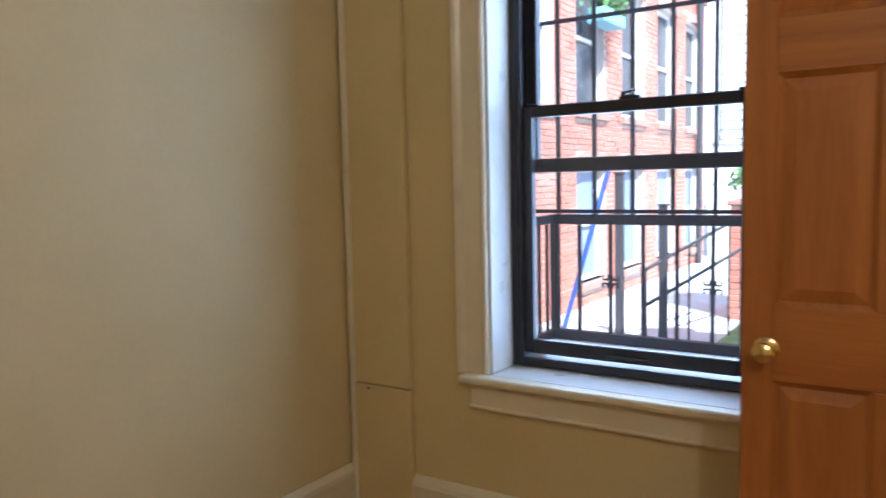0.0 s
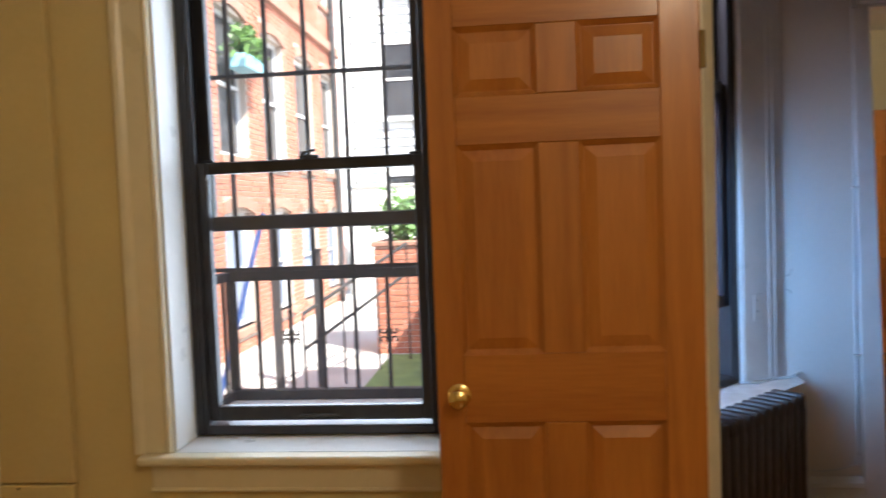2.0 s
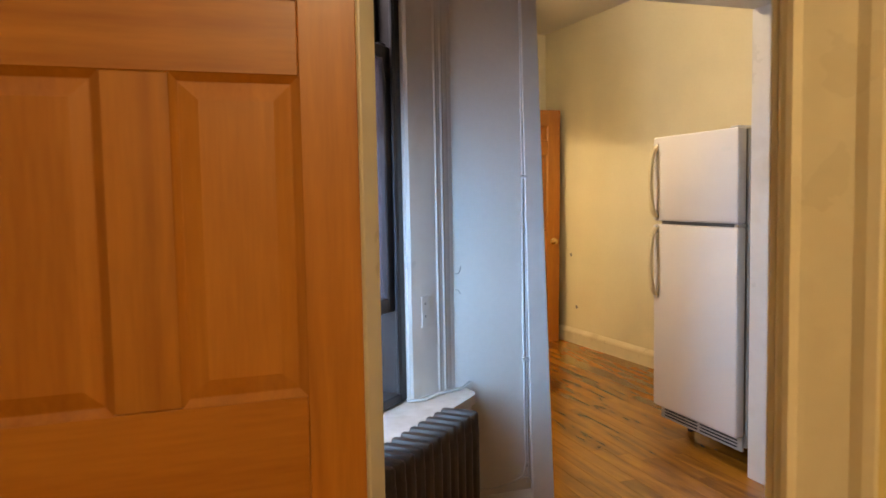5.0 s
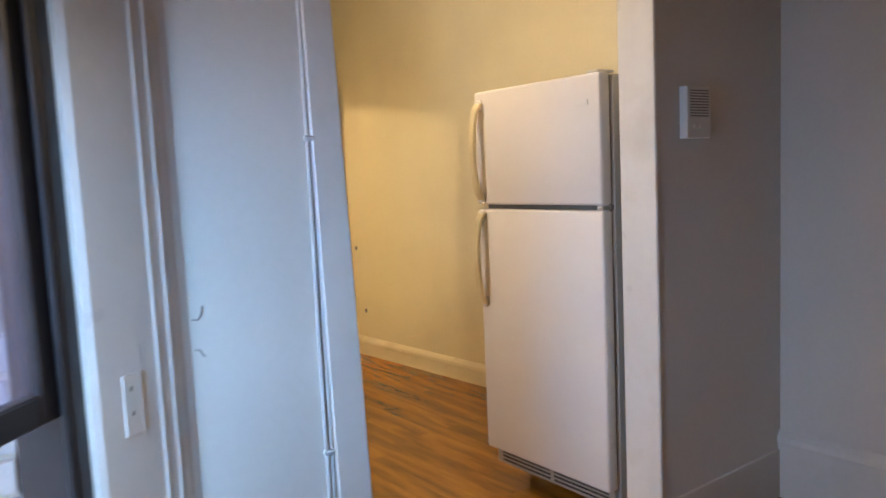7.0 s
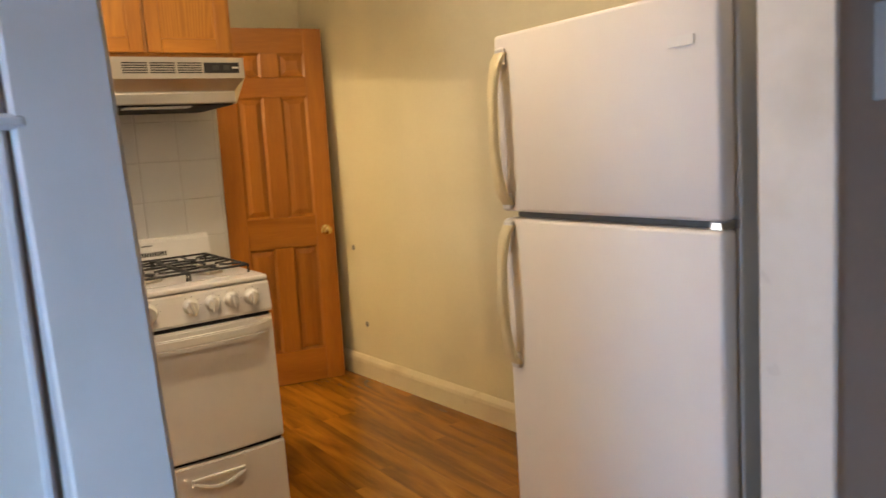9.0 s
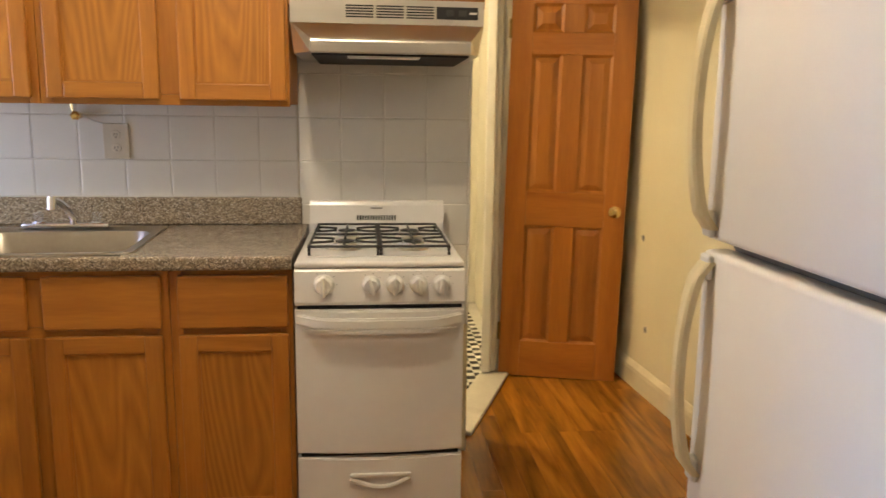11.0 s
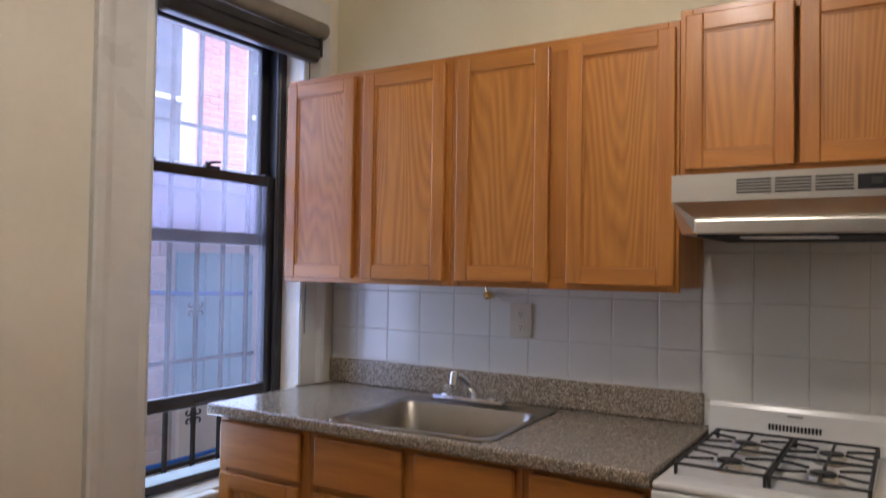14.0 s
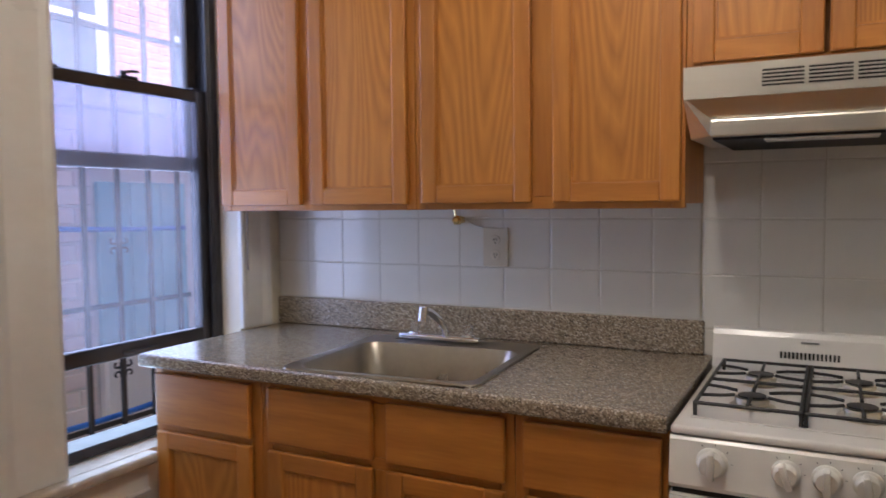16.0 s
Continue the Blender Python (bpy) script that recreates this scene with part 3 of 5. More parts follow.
def sash_window(name, m, w, z0, z1, low, up, glass, label):
    """A double-hung window: low and up are the (bottom, top) heights of the inner and outer sash."""
    root = thing(name, m, label, "window", kind="structure")
    bm = bm_new()
    for a, b in ((0, 0.04), (w - 0.04, w)):
        box(bm, (a, 0, z0), (b, 0.11, z1), 0.004)
        box(bm, (a + (0.04 if a == 0 else -0.014), 0.0, z0 + 0.03), (a + (0.054 if a == 0 else 0), 0.012, z1 - 0.03), 0.003)
    box(bm, (0.0405, 0.001, z1 - 0.045), (w - 0.0405, 0.109, z1), 0.004)
    box(bm, (0.0405, 0.001, z0), (w - 0.0405, 0.109, z0 + 0.032), 0.004)
    part("window_frame", bm, DARK_FRAME, root)
    for nm, (a, b), y in (("lower_sash", low, 0.016), ("upper_sash", up, 0.062)):
        bm = bm_new()
        sash(bm, w - 0.082, a, b, y, y + 0.036)
        s = part(nm, bm, DARK_FRAME, root)
        s.location = (0.041, 0, 0)
        p = part("pane", box(bm_new(), (0.042, y + 0.016, a + 0.045), (w - 0.124, y + 0.020, b - 0.036)), glass, s)
        if name == "window_3" and nm == "upper_sash":
            p.data.materials[0] = HAZY
        p.visible_shadow = False
    bm = bm_new()
    box(bm, (w / 2 - 0.035, 0.02, low[1]), (w / 2 + 0.035, 0.045, low[1] + 0.012), 0.004)
    rod(bm, (w / 2 - 0.02, 0.03, low[1] + 0.01), (w / 2 - 0.02, 0.03, low[1] + 0.024), 0.011, 10)
    tube(bm, [(w / 2 - 0.02, 0.03, low[1] + 0.02), (w / 2 + 0.005, 0.024, low[1] + 0.026), (w / 2 + 0.025, 0.012, low[1] + 0.026)], 0.005, 6)
    part("sash_lock", bm, DARK_FRAME, root)
    for dx in (0.07, w - 0.1):
        part("tilt_latch", box(bm_new(), (dx, 0.02, low[1]), (dx + 0.04, 0.045, low[1] + 0.009), 0.003), DARK_FRAME, root)
    part("lift_rail", box(bm_new(), (w / 2 - 0.07, 0.004, low[0] + 0.012), (w / 2 + 0.07, 0.0165, low[0] + 0.024), 0.004), IRON, root)
    return root


def scroll(bm, x, y, z, r=0.016, horizontal=True):
    """A wrought rosette: four small curls round a bar."""
    for sx in (-1, 1):
        for sz in (-1, 1):
            c = Vector((x + sx * r * 1.5, y, z + sz * r * 1.1))
            pts = [c + Vector((-sx * r * math.cos(a), 0, -sz * r * math.sin(a) * 0.9)) * (1 - 0.07 * i) for i, a in enumerate([k * 0.7 - 0.6 for k in range(8)])]
            tube(bm, pts, 0.0042, 5)
    box(bm, (x - 0.009, y - 0.009, z - 0.02), (x + 0.009, y + 0.009, z + 0.02), 0.003)


# bedroom window with its cage
sash_window("window_1", pose(-0.86, 2.43, 0), 0.88, 0.60, 2.36, (0.645, 1.535), (1.30, 2.19), CLEAR, "black-framed double-hung bedroom window with bars outside")
stool = thing("window_sill_bedroom", pose(-0.96, 2.21, 0), "cream painted bedroom window stool with a rounded nose and apron", "window sill", kind="structure")
part("stool", box(bm_new(), (0.0, 0.0, 0.565), (1.16, 0.059, 0.596), 0.012, 3), TRIM_CREAM, stool)
part("inner_stool", box(bm_new(), (0.1005, 0.0595, 0.567), (0.9795, 0.235, 0.594), 0.002), TRIM_WHITE, stool)
part("apron", box(bm_new(), (0.03, 0.040, 0.472), (1.13, 0.059, 0.5645), 0.006, 2), TRIM_CREAM, stool)
part("apron_bead", rod(bm_new(), (0.03, 0.046, 0.478), (1.13, 0.046, 0.478), 0.010, 8), TRIM_CREAM, stool)
for a, s in ((-0.86, -1), (0.02, 1)):
    moulding("casing", pose(a, 2.269, 0.597) @ Matrix.Diagonal((s, 1, 1, 1)), 1.9, CASING, TRIM_CREAM, "moulded cream painted window casing")
    part_ = part("reveal", box(bm_new(), (-0.006, 0.002, 0), (0.006, 0.158, 1.76), 0.002), TRIM_WHITE)
    part_.matrix_world = pose(a - s * 0.004, 2.271, 0.596, 0, 0, 0)
    tagged(part_, "white painted window reveal board", "trim", kind="structure")

cage = thing("window_cage", pose(-0.86, 2.62, 0), "black iron window guard with a box cage below", "window guard")
for i in range(7):
    x = -0.03 + 0.142 * i
    part("bar", box(bm_new(), (x - 0.007, -0.007, 1.13), (x + 0.007, 0.007, 2.38)), IRON, cage)
    if 0 < i < 7:
        x = 0.02 + 0.132 * (i - 0.5)
        bm = box(bm_new(), (x - 0.007, 0.253, 0.645), (x + 0.007, 0.267, 1.10))
        if i in (2, 5):
            scroll(bm, x, 0.26, 0.86)
        part("bar", bm, IRON, cage)
for i in range(3):
    for x in (-0.03, 0.86):
        part("side_bar", box(bm_new(), (x - 0.006, 0.04 + 0.075 * i, 0.645), (x + 0.006, 0.052 + 0.075 * i, 1.10)), IRON, cage)
for z, y0 in ((1.85, -0.012), (1.155, -0.012), (2.36, -0.012)):
    part("cross_bar", box(bm_new(), (-0.04, y0, z - 0.007), (0.87, y0 + 0.012, z + 0.007)), IRON, cage)
for z in (0.63, 1.11):
    part("cage_rail", box(bm_new(), (-0.042, 0.24, z - 0.02), (0.872, 0.28, z + 0.02), 0.003), IRON, cage)
    for x in (-0.03, 0.86):
        part("cage_side_rail", box(bm_new(), (x - 0.012, -0.02, z - 0.018), (x + 0.012, 0.239, z + 0.018), 0.003), IRON, cage)
for x in (-0.022, 0.852):
    part("cage_post", box(bm_new(), (x - 0.018, 0.244, 0.6505), (x + 0.018, 0.276, 1.0895), 0.003), IRON, cage)
part("cage_floor", box(bm_new(), (-0.04, -0.06, 0.585), (0.87, 0.28, 0.6095), 0.004), WHITE_STUCCO, cage, "pale stone ledge under the bars")
part("header", box(bm_new(), (-0.05, -0.075, 2.37), (0.88, 0.012, 2.392), 0.003), IRON, cage)

# middle-room window in the angled wall
sash_window("window_2", along((0.555, 2.495), (1.14, 3.08)), 0.845, 0.60, 2.40, (0.915, 1.80), (1.515, 2.36), DUSTY, "black-framed double-hung window with its lower sash raised, in the angled wall")
bm = bm_new()
prism(bm, [(0.575, 2.335), (0.61, 2.285), (1.395, 3.07), (1.408, 3.10), (1.405, 3.192), (1.215, 3.155), (0.575, 2.515)], 0.565, 0.598)
tagged(part("window_sill_middle", bm, SILL_WORN), "worn chipped white painted window stool above a radiator", "window sill", kind="structure")
bm = bm_new()
prism(bm, [(1.157, 3.080), (1.172, 3.082), (1.284, 3.146), (1.292, 3.147), (1.300, 3.154), (1.312, 3.161), (1.320, 3.162), (1.328, 3.170), (1.340, 3.178), (1.350, 3.186), (1.366, 3.194), (1.2, 3.194), (1.132, 3.112)], 0.599, 2.6)
tagged(part("casing_middle_window", bm, TRIM_WHITE), "thickly painted white window casing with fluted mouldings", "trim", kind="structure")
bm = bm_new()
prism(bm, [(0.66, 2.412), (0.575, 2.50), (0.56, 2.47), (0.64, 2.39)], 0.599, 2.42)
tagged(part("reveal_middle_window", bm, TRIM_WHITE), "white painted window reveal", "trim", kind="structure")
bm = bm_new()
prism(bm, [(0.66, 2.408), (1.46, 3.196), (1.21, 3.30), (0.5, 2.6)], 2.42, 2.60)
tagged(part("head_middle_window", bm, TRIM_WHITE), "white painted window head", "trim", kind="structure")

# kitchen window
sash_window("window_3", along((0.355, 4.795), (0.355, 5.525)), 0.73, 0.63, 2.42, (0.905, 1.80), (1.515, 2.37), DUSTY, "black-framed double-hung kitchen window, lower sash raised over iron bars")
stool = thing("window_sill_kitchen", along((0.44, 4.56), (0.44, 5.745)), "worn white painted kitchen window stool and apron", "window sill", kind="structure")
part("stool", box(bm_new(), (0.0, -0.06, 0.595), (0.53, -0.002, 0.628), 0.012, 3), SILL_WORN, stool)
part("inner_stool", box(bm_new(), (0.2365, -0.0015, 0.602), (0.9535, 0.084, 0.626), 0.002), SILL_WORN, stool)
part("apron", box(bm_new(), (0.03, -0.022, 0.50), (0.51, -0.002, 0.5945), 0.006, 2), TRIM_WHITE, stool)
part("apron_bead", rod(bm_new(), (0.03, -0.018, 0.506), (0.51, -0.018, 0.506), 0.010, 8), TRIM_WHITE, stool)
moulding("casing", along((0.441, 4.802), (0.441, 5)) @ pose(0, 0, 0.63) @ Matrix.Diagonal((-1.8, 1, 1, 1)), 1.93, CASING, TRIM_WHITE, "moulded white painted window casing")
moulding("casing", along((0.441, 5.518), (0.441, 6)) @ pose(0, 0, 0.945) @ Matrix.Diagonal((1.2, 1, 1, 1)), 1.615, CASING, TRIM_WHITE, "moulded white painted window casing")
bm = box(bm_new(), (-0.22, -0.028, 2.425), (0.86, -0.002, 2.56), 0.01, 2)
ob = part("head_casing", bm, TRIM_WHITE)
ob.matrix_world = along((0.441, 4.80), (0.441, 6))
tagged(ob, "white painted head casing over the kitchen window", "trim", kind="structure")

guard = thing("window_guard", along((0.21, 4.795), (0.21, 5.6)), "black iron window guard with small scroll rosettes", "window guard")
for i in range(6):
    x = 0.0 + 0.13 * i + 0.01
    bm = box(bm_new(), (x - 0.007, -0.007, 0.62), (x + 0.007, 0.007, 2.40))
    if i == 3:
        scroll(bm, x, 0, 1.26)
        scroll(bm, x, 0, 0.84)
    part("bar", bm, IRON, guard)
for z in (0.66, 1.06, 1.98, 2.36):
    part("cross_bar", box(bm_new(), (-0.02, 0.008, z - 0.008), (0.72, 0.018, z + 0.008)), IRON, guard)

blind = thing("rolled_blind", along((0.47, 4.80), (0.47, 6)) @ pose(0, 0, 2.36), "rolled-up grey-brown window blind on black brackets", "blind")
part("roll", rod(bm_new(), (-0.03, -0.03, 0.055), (0.78, -0.03, 0.055), 0.036, 18), GREY_FABRIC, blind, smooth=True)
part("gathered_fold", box(bm_new(), (-0.02, -0.06, -0.09), (0.74, 0.0, -0.03), 0.02, 3), DARK_FRAME, blind, "dark stack of gathered slats")
part("head_rail", box(bm_new(), (-0.02, -0.04, -0.028), (0.75, 0.0, 0.012), 0.004), DARK_FRAME, blind)
part("bracket", box(bm_new(), (0.752, -0.05, -0.06), (0.758, 0.008, 0.09), 0.002), IRON, blind)
part("cord", tube(bm_new(), [(0.70, -0.03, -0.03), (0.705, -0.028, -0.6), (0.70, -0.03, -1.2)], 0.0025, 5), DARK_FRAME, blind)


# ---- doors ----
def panel_door(name, m, w, h, cols, rows, label, knob_x, knob_z, hinge_x, hinges):
    """A six-panel door leaf: cols are the panels' (left, right), rows their (bottom, top); front face at y = 0."""
    t = 0.035
    root = thing(name, m, label, "door", kind="structure")
    for a, b in ((0, cols[0][0]), (cols[1][1], w)):
        part("stile", box(bm_new(), (a, 0, 0.008), (b, t, h), 0.002), DOOR_WOOD, root)
    zs = [0.008] + [z for r in rows for z in r] + [h]
    for a, b in zip(zs[::2], zs[1::2]):
        part("rail", box(bm_new(), (cols[0][0] + 0.0005, 0.0005, a), (cols[1][1] - 0.0005, t - 0.0005, b), 0.002), DOOR_WOOD_X, root)
    for a, b in rows:
        part("mullion", box(bm_new(), (cols[0][1], 0.0, a + 0.0005), (cols[1][0], t, b - 0.0005), 0.002), DOOR_WOOD, root)
        for c, d in cols:
            bm = bm_new()
            box(bm, (c, 0.013, a), (d, t - 0.013, b))
            for y, s in ((0.013, -1), (t - 0.013, 1)):
                e, g = 0.014, 0.042
                lo = [bm.verts.new(v) for v in ((c + e, y, a + e), (d - e, y, a + e), (d - e, y, b - e), (c + e, y, b - e))]
                hi = [bm.verts.new(v) for v in ((c + g, y + s * 0.010, a + g), (d - g, y + s * 0.010, a + g), (d - g, y + s * 0.010, b - g), (c + g, y + s * 0.010, b - g))]
                bm.faces.new(hi)
                for i in range(4):
                    bm.faces.new((lo[i], lo[(i + 1) % 4], hi[(i + 1) % 4], hi[i]))
                f = 0.012
                out = [bm.verts.new(v) for v in ((c, y + s * 0.012, a), (d, y + s * 0.012, a), (d, y + s * 0.012, b), (c, y + s * 0.012, b))]
                inn = [bm.verts.new(v) for v in ((c + f, y + s * 0.001, a + f), (d - f, y + s * 0.001, a + f), (d - f, y + s * 0.001, b - f), (c + f, y + s * 0.001, b - f))]
                for i in range(4):
                    bm.faces.new((out[i], out[(i + 1) % 4], inn[(i + 1) % 4], inn[i]))
            bmesh.ops.recalc_face_normals(bm, faces=bm.faces)
            part("panel", bm, DOOR_WOOD, root)
    for s, y in ((-1, 0), (1, t)):
        bm = bm_new()
        lathe(bm, [(0.030, 0.0), (0.030, 0.004), (0.024, 0.008), (0.011, 0.010), (0.011, 0.028), (0.018, 0.034), (0.0245, 0.045), (0.0235, 0.054), (0.014, 0.060), (0.004, 0.062)],
              Matrix.Translation((knob_x, y, knob_z)) @ Matrix.Rotation(radians(90 * -s), 4, "X"), 24)
        part("knob", bm, BRASS, root, "round polished brass knob", smooth=True)
    for z in hinges:
        bm = bm_new()
        rod(bm, (hinge_x, -0.006, z - 0.045), (hinge_x, -0.006, z + 0.045), 0.007, 10)
        box(bm, (hinge_x - 0.002, -0.004, z - 0.045), (hinge_x + 0.0, 0.03, z + 0.045))
        part("hinge", bm, TARNISH, root, "tarnished brass butt hinge")
    part("latch_plate", box(bm_new(), (-0.0012 if hinge_x > 0.1 else w - 0.001, 0.006, knob_z - 0.028), (0.001 if hinge_x > 0.1 else w + 0.0012, 0.029, knob_z + 0.028)), BRASS, root)
    return root


panel_door("door_1", pose(0.052, 1.878, 0, 0, 0, 0.6), 0.677, 1.96, ((0.07, 0.277), (0.378, 0.579)), ((0.2, 0.793), (0.971, 1.505), (1.627, 1.80)),
           "orange-varnished six-panel wooden door standing wide open into the bedroom", 0.056, 0.868, 0.681, (0.25, 1.712))
panel_door("door_2", pose(2.948, 6.634, 0, 0, 0.8, -12.0), 0.606, 2.035, ((0.108, 0.254), (0.354, 0.500)), ((0.2, 0.81), (0.985, 1.66), (1.765, 1.90)),
           "orange-varnished six-panel wooden bathroom door standing open", 0.553, 0.895, -0.004, (0.25, 1.78))

bath = along((2.662, 5.866), (3.05, 6.84))
bf = thing("bathroom_door_frame", bath, "thickly painted white bathroom door frame", "door frame", kind="structure")
part("jamb", box(bm_new(), (0.021, -0.004, 0.03), (0.032, 0.104, 2.022), 0.003), TRIM_WHITE, bf)
part("jamb", box(bm_new(), (0.842, -0.006, 0.03), (0.859, 0.106, 2.022), 0.003), TRIM_WHITE, bf)
part("stop", box(bm_new(), (0.800, 0.030, 0.03), (0.8415, 0.080, 2.02), 0.006, 2), TRIM_WHITE, bf)
part("inner_stop", box(bm_new(), (0.765, 0.050, 0.03), (0.7995, 0.100, 2.02), 0.008, 2), TRIM_WHITE, bf)
part("head", box(bm_new(), (0.021, -0.006, 2.023), (0.859, 0.106, 2.039), 0.003), TRIM_WHITE, bf)
part("strike_plate", box(bm_new(), (0.032, 0.01, 1.20), (0.034, 0.03, 1.26)), IRON, bf)
ob = part("threshold", box(bm_new(), (0.025, -0.035, 0.001), (0.855, 0.11, 0.022), 0.006, 2), MARBLE)
ob.matrix_world = bath
tagged(ob, "worn cream marble bathroom threshold", "threshold", kind="structure")


# ---- kitchen cabinets ----
def cabinet_door(name, parent, x0, z0, x1, z1, y, drawer=False):
    """A framed oak front with a recessed flat panel, or a plain slab for a drawer; its face looks to -y."""
    s = 0.052
    bm = bm_new()
    if drawer:
        box(bm, (x0, y - 0.019, z0), (x1, y, z1), 0.006, 2)
        return part(name, bm, OAK_X, parent)
    box(bm, (x0, y - 0.019, z0), (x0 + s, y, z1), 0.005, 2)
    box(bm, (x1 - s, y - 0.019, z0), (x1, y, z1), 0.005, 2)
    d = part(name, bm, OAK, parent)
    for a, b in ((z0, z0 + s), (z1 - s, z1)):
        part("door_rail", box(bm_new(), (x0 + s - 0.001, y - 0.0185, a), (x1 - s + 0.001, y - 0.0005, b), 0.004, 2), OAK_X, d)
    bm = bm_new()
    box(bm, (x0 + s - 0.002, y - 0.009, z0 + s - 0.002), (x1 - s + 0.002, y - 0.004, z1 - s + 0.002))
    part("door_panel", bm, OAK_PANEL, d)
    bm = bm_new()
    for lo, hi in (((x0 + s, y - 0.0125, z0 + s), (x0 + s + 0.006, y - 0.0085, z1 - s)), ((x1 - s - 0.006, y - 0.0125, z0 + s), (x1 - s, y - 0.0085, z1 - s)),
                   ((x0 + s + 0.0061, y - 0.0123, z0 + s), (x1 - s - 0.0061, y - 0.0085, z0 + s + 0.006)), ((x0 + s + 0.0061, y - 0.0123, z1 - s - 0.006), (x1 - s - 0.0061, y - 0.0085, z1 - s))):
        box(bm, lo, hi)
    part("panel_bead", bm, OAK, d)
    return d


def wall_cabinet(x0, x1, z0, z1, depth, doors, label, lift=0.018):
    root = thing("wall_cabinet", pose(0, 5.7415, 0), label, "cabinet", "kitchen wall cabinets")
    part("body", box(bm_new(), (x0, -depth + 0.02, z0 + 0.012), (x1, -0.001, z1 - 0.004), 0.001), OAK_SIDE, root)
    f = -depth
    part("frame_stile", box(bm_new(), (x0, f, z0), (x0 + 0.034, f + 0.0195, z1), 0.0015), OAK, root)
    part("frame_stile", box(bm_new(), (x1 - 0.034, f, z0), (x1, f + 0.0195, z1), 0.0015), OAK, root)
    part("frame_rail", box(bm_new(), (x0 + 0.0345, f + 0.0005, z0), (x1 - 0.0345, f + 0.019, z0 + 0.034), 0.0015), OAK_X, root)
    part("frame_rail", box(bm_new(), (x0 + 0.0345, f + 0.0005, z1 - 0.04), (x1 - 0.0345, f + 0.019, z1), 0.0015), OAK_X, root)
    mid = (doors[0][1] + doors[1][0]) / 2
    if doors[1][0] - doors[0][1] > 0.02:
        part("frame_mullion", box(bm_new(), (mid - 0.034, f + 0.0003, z0 + 0.0345), (mid + 0.034, f + 0.019, z1 - 0.0405), 0.0015), OAK, root)
    for a, b in doors:
        cabinet_door("door", root, a, z0 + lift, b, z1 - 0.022, f - 0.001)
    return root


wall_cabinet(0.452, 1.228, 1.372, 2.178, 0.305, ((0.462, 0.803), (0.846, 1.206)), "honey oak two-door wall cabinet with recessed panel doors")
wall_cabinet(1.2295, 2.012, 1.372, 2.178, 0.305, ((1.254, 1.602), (1.664, 2.003)), "honey oak two-door wall cabinet with recessed panel doors")
wall_cabinet(2.0135, 2.655, 1.697, 2.205, 0.305, ((2.030, 2.322), (2.334, 2.640)), "short honey oak two-door cabinet above the range hood", 0.034)


def base_cabinet(x0, x1, fronts, label):
    root = thing("base_cabinet", pose(0, 5.7415, 0), label, "cabinet", "kitchen base cabinets")
    f = -0.655
    part("body", box(bm_new(), (x0, f + 0.02, 0.10), (x1, -0.002, 0.70), 0.001), OAK_SIDE, root)
    part("side_panel", box(bm_new(), (x0, f + 0.021, 0.7005), (x0 + 0.014, -0.002, 0.899), 0.001), OAK_SIDE, root)
    part("side_panel", box(bm_new(), (x1 - 0.014, f + 0.021, 0.7005), (x1, -0.002, 0.899), 0.001), OAK_SIDE, root)
    # recessed toe kick in the same near-black as the slots
    part("toe_kick", box(bm_new(), (x0 + 0.001, f + 0.075, 0.0), (x1 - 0.001, -0.01, 0.0995)), NEAR_BLACK, root)
    xs = [x0, x1]
    part("frame_stile", box(bm_new(), (x0, f, 0.10), (x0 + 0.036, f + 0.0195, 0.899), 0.0015), OAK, root)
    part("frame_stile", box(bm_new(), (x1 - 0.036, f, 0.10), (x1, f + 0.0195, 0.899), 0.0015), OAK, root)
    for a, b in ((0.10, 0.145), (0.695, 0.728), (0.872, 0.899)):
        part("frame_rail", box(bm_new(), (x0 + 0.0365, f + 0.0005, a), (x1 - 0.0365, f + 0.019, b), 0.0015), OAK_X, root)
    if len(fronts) > 1:
        mid = (fronts[0][1] + fronts[1][0]) / 2
        part("frame_mullion", box(bm_new(), (mid - 0.036, f + 0.0003, 0.1455), (mid + 0.036, f + 0.019, 0.6945), 0.0015), OAK, root)
        part("frame_mullion", box(bm_new(), (mid - 0.036, f + 0.0003, 0.7285), (mid + 0.036, f + 0.019, 0.8715), 0.0015), OAK, root)
    for a, b in fronts:
        cabinet_door("drawer_front", root, a, 0.722, b, 0.882, f - 0.001, True)
        cabinet_door("door", root, a, 0.125, b, 0.702, f - 0.001)
    return root


base_cabinet(0.488, 0.912, ((0.505, 0.88),), "honey oak base cabinet with one drawer front and one door")
base_cabinet(0.9135, 1.686, ((0.945, 1.292), (1.335, 1.665)), "honey oak sink base cabinet with two doors")
base_cabinet(1.6875, 2.042, ((1.712, 2.03),), "honey oak base cabinet with one drawer front and one door")

# ---- worktop, sink, tap ----
top = thing("worktop", pose(0, 5.744, 0.9), "speckled grey-brown laminate worktop with a short backsplash", "worktop")
EDGE = [(-0.692, 0.0), (-0.698, 0.003), (-0.70, 0.010), (-0.70, 0.030), (-0.698, 0.036), (-0.691, 0.04)]
part("slab", extrude_x(bm_new(), EDGE + [(-0.0015, 0.04), (-0.0015, 0.0)], 0.462, 0.995), LAMINATE, top)
part("slab", extrude_x(bm_new(), EDGE + [(-0.0015, 0.04), (-0.0015, 0.0)], 1.555, 2.044), LAMINATE, top)
part("slab", extrude_x(bm_new(), EDGE + [(-0.668, 0.04), (-0.668, 0.0)], 0.995, 1.555), LAMINATE, top)
part("slab", extrude_x(bm_new(), [(-0.11, 0.0), (-0.11, 0.04), (-0.0015, 0.04), (-0.0015, 0.0)], 0.995, 1.555), LAMINATE, top)
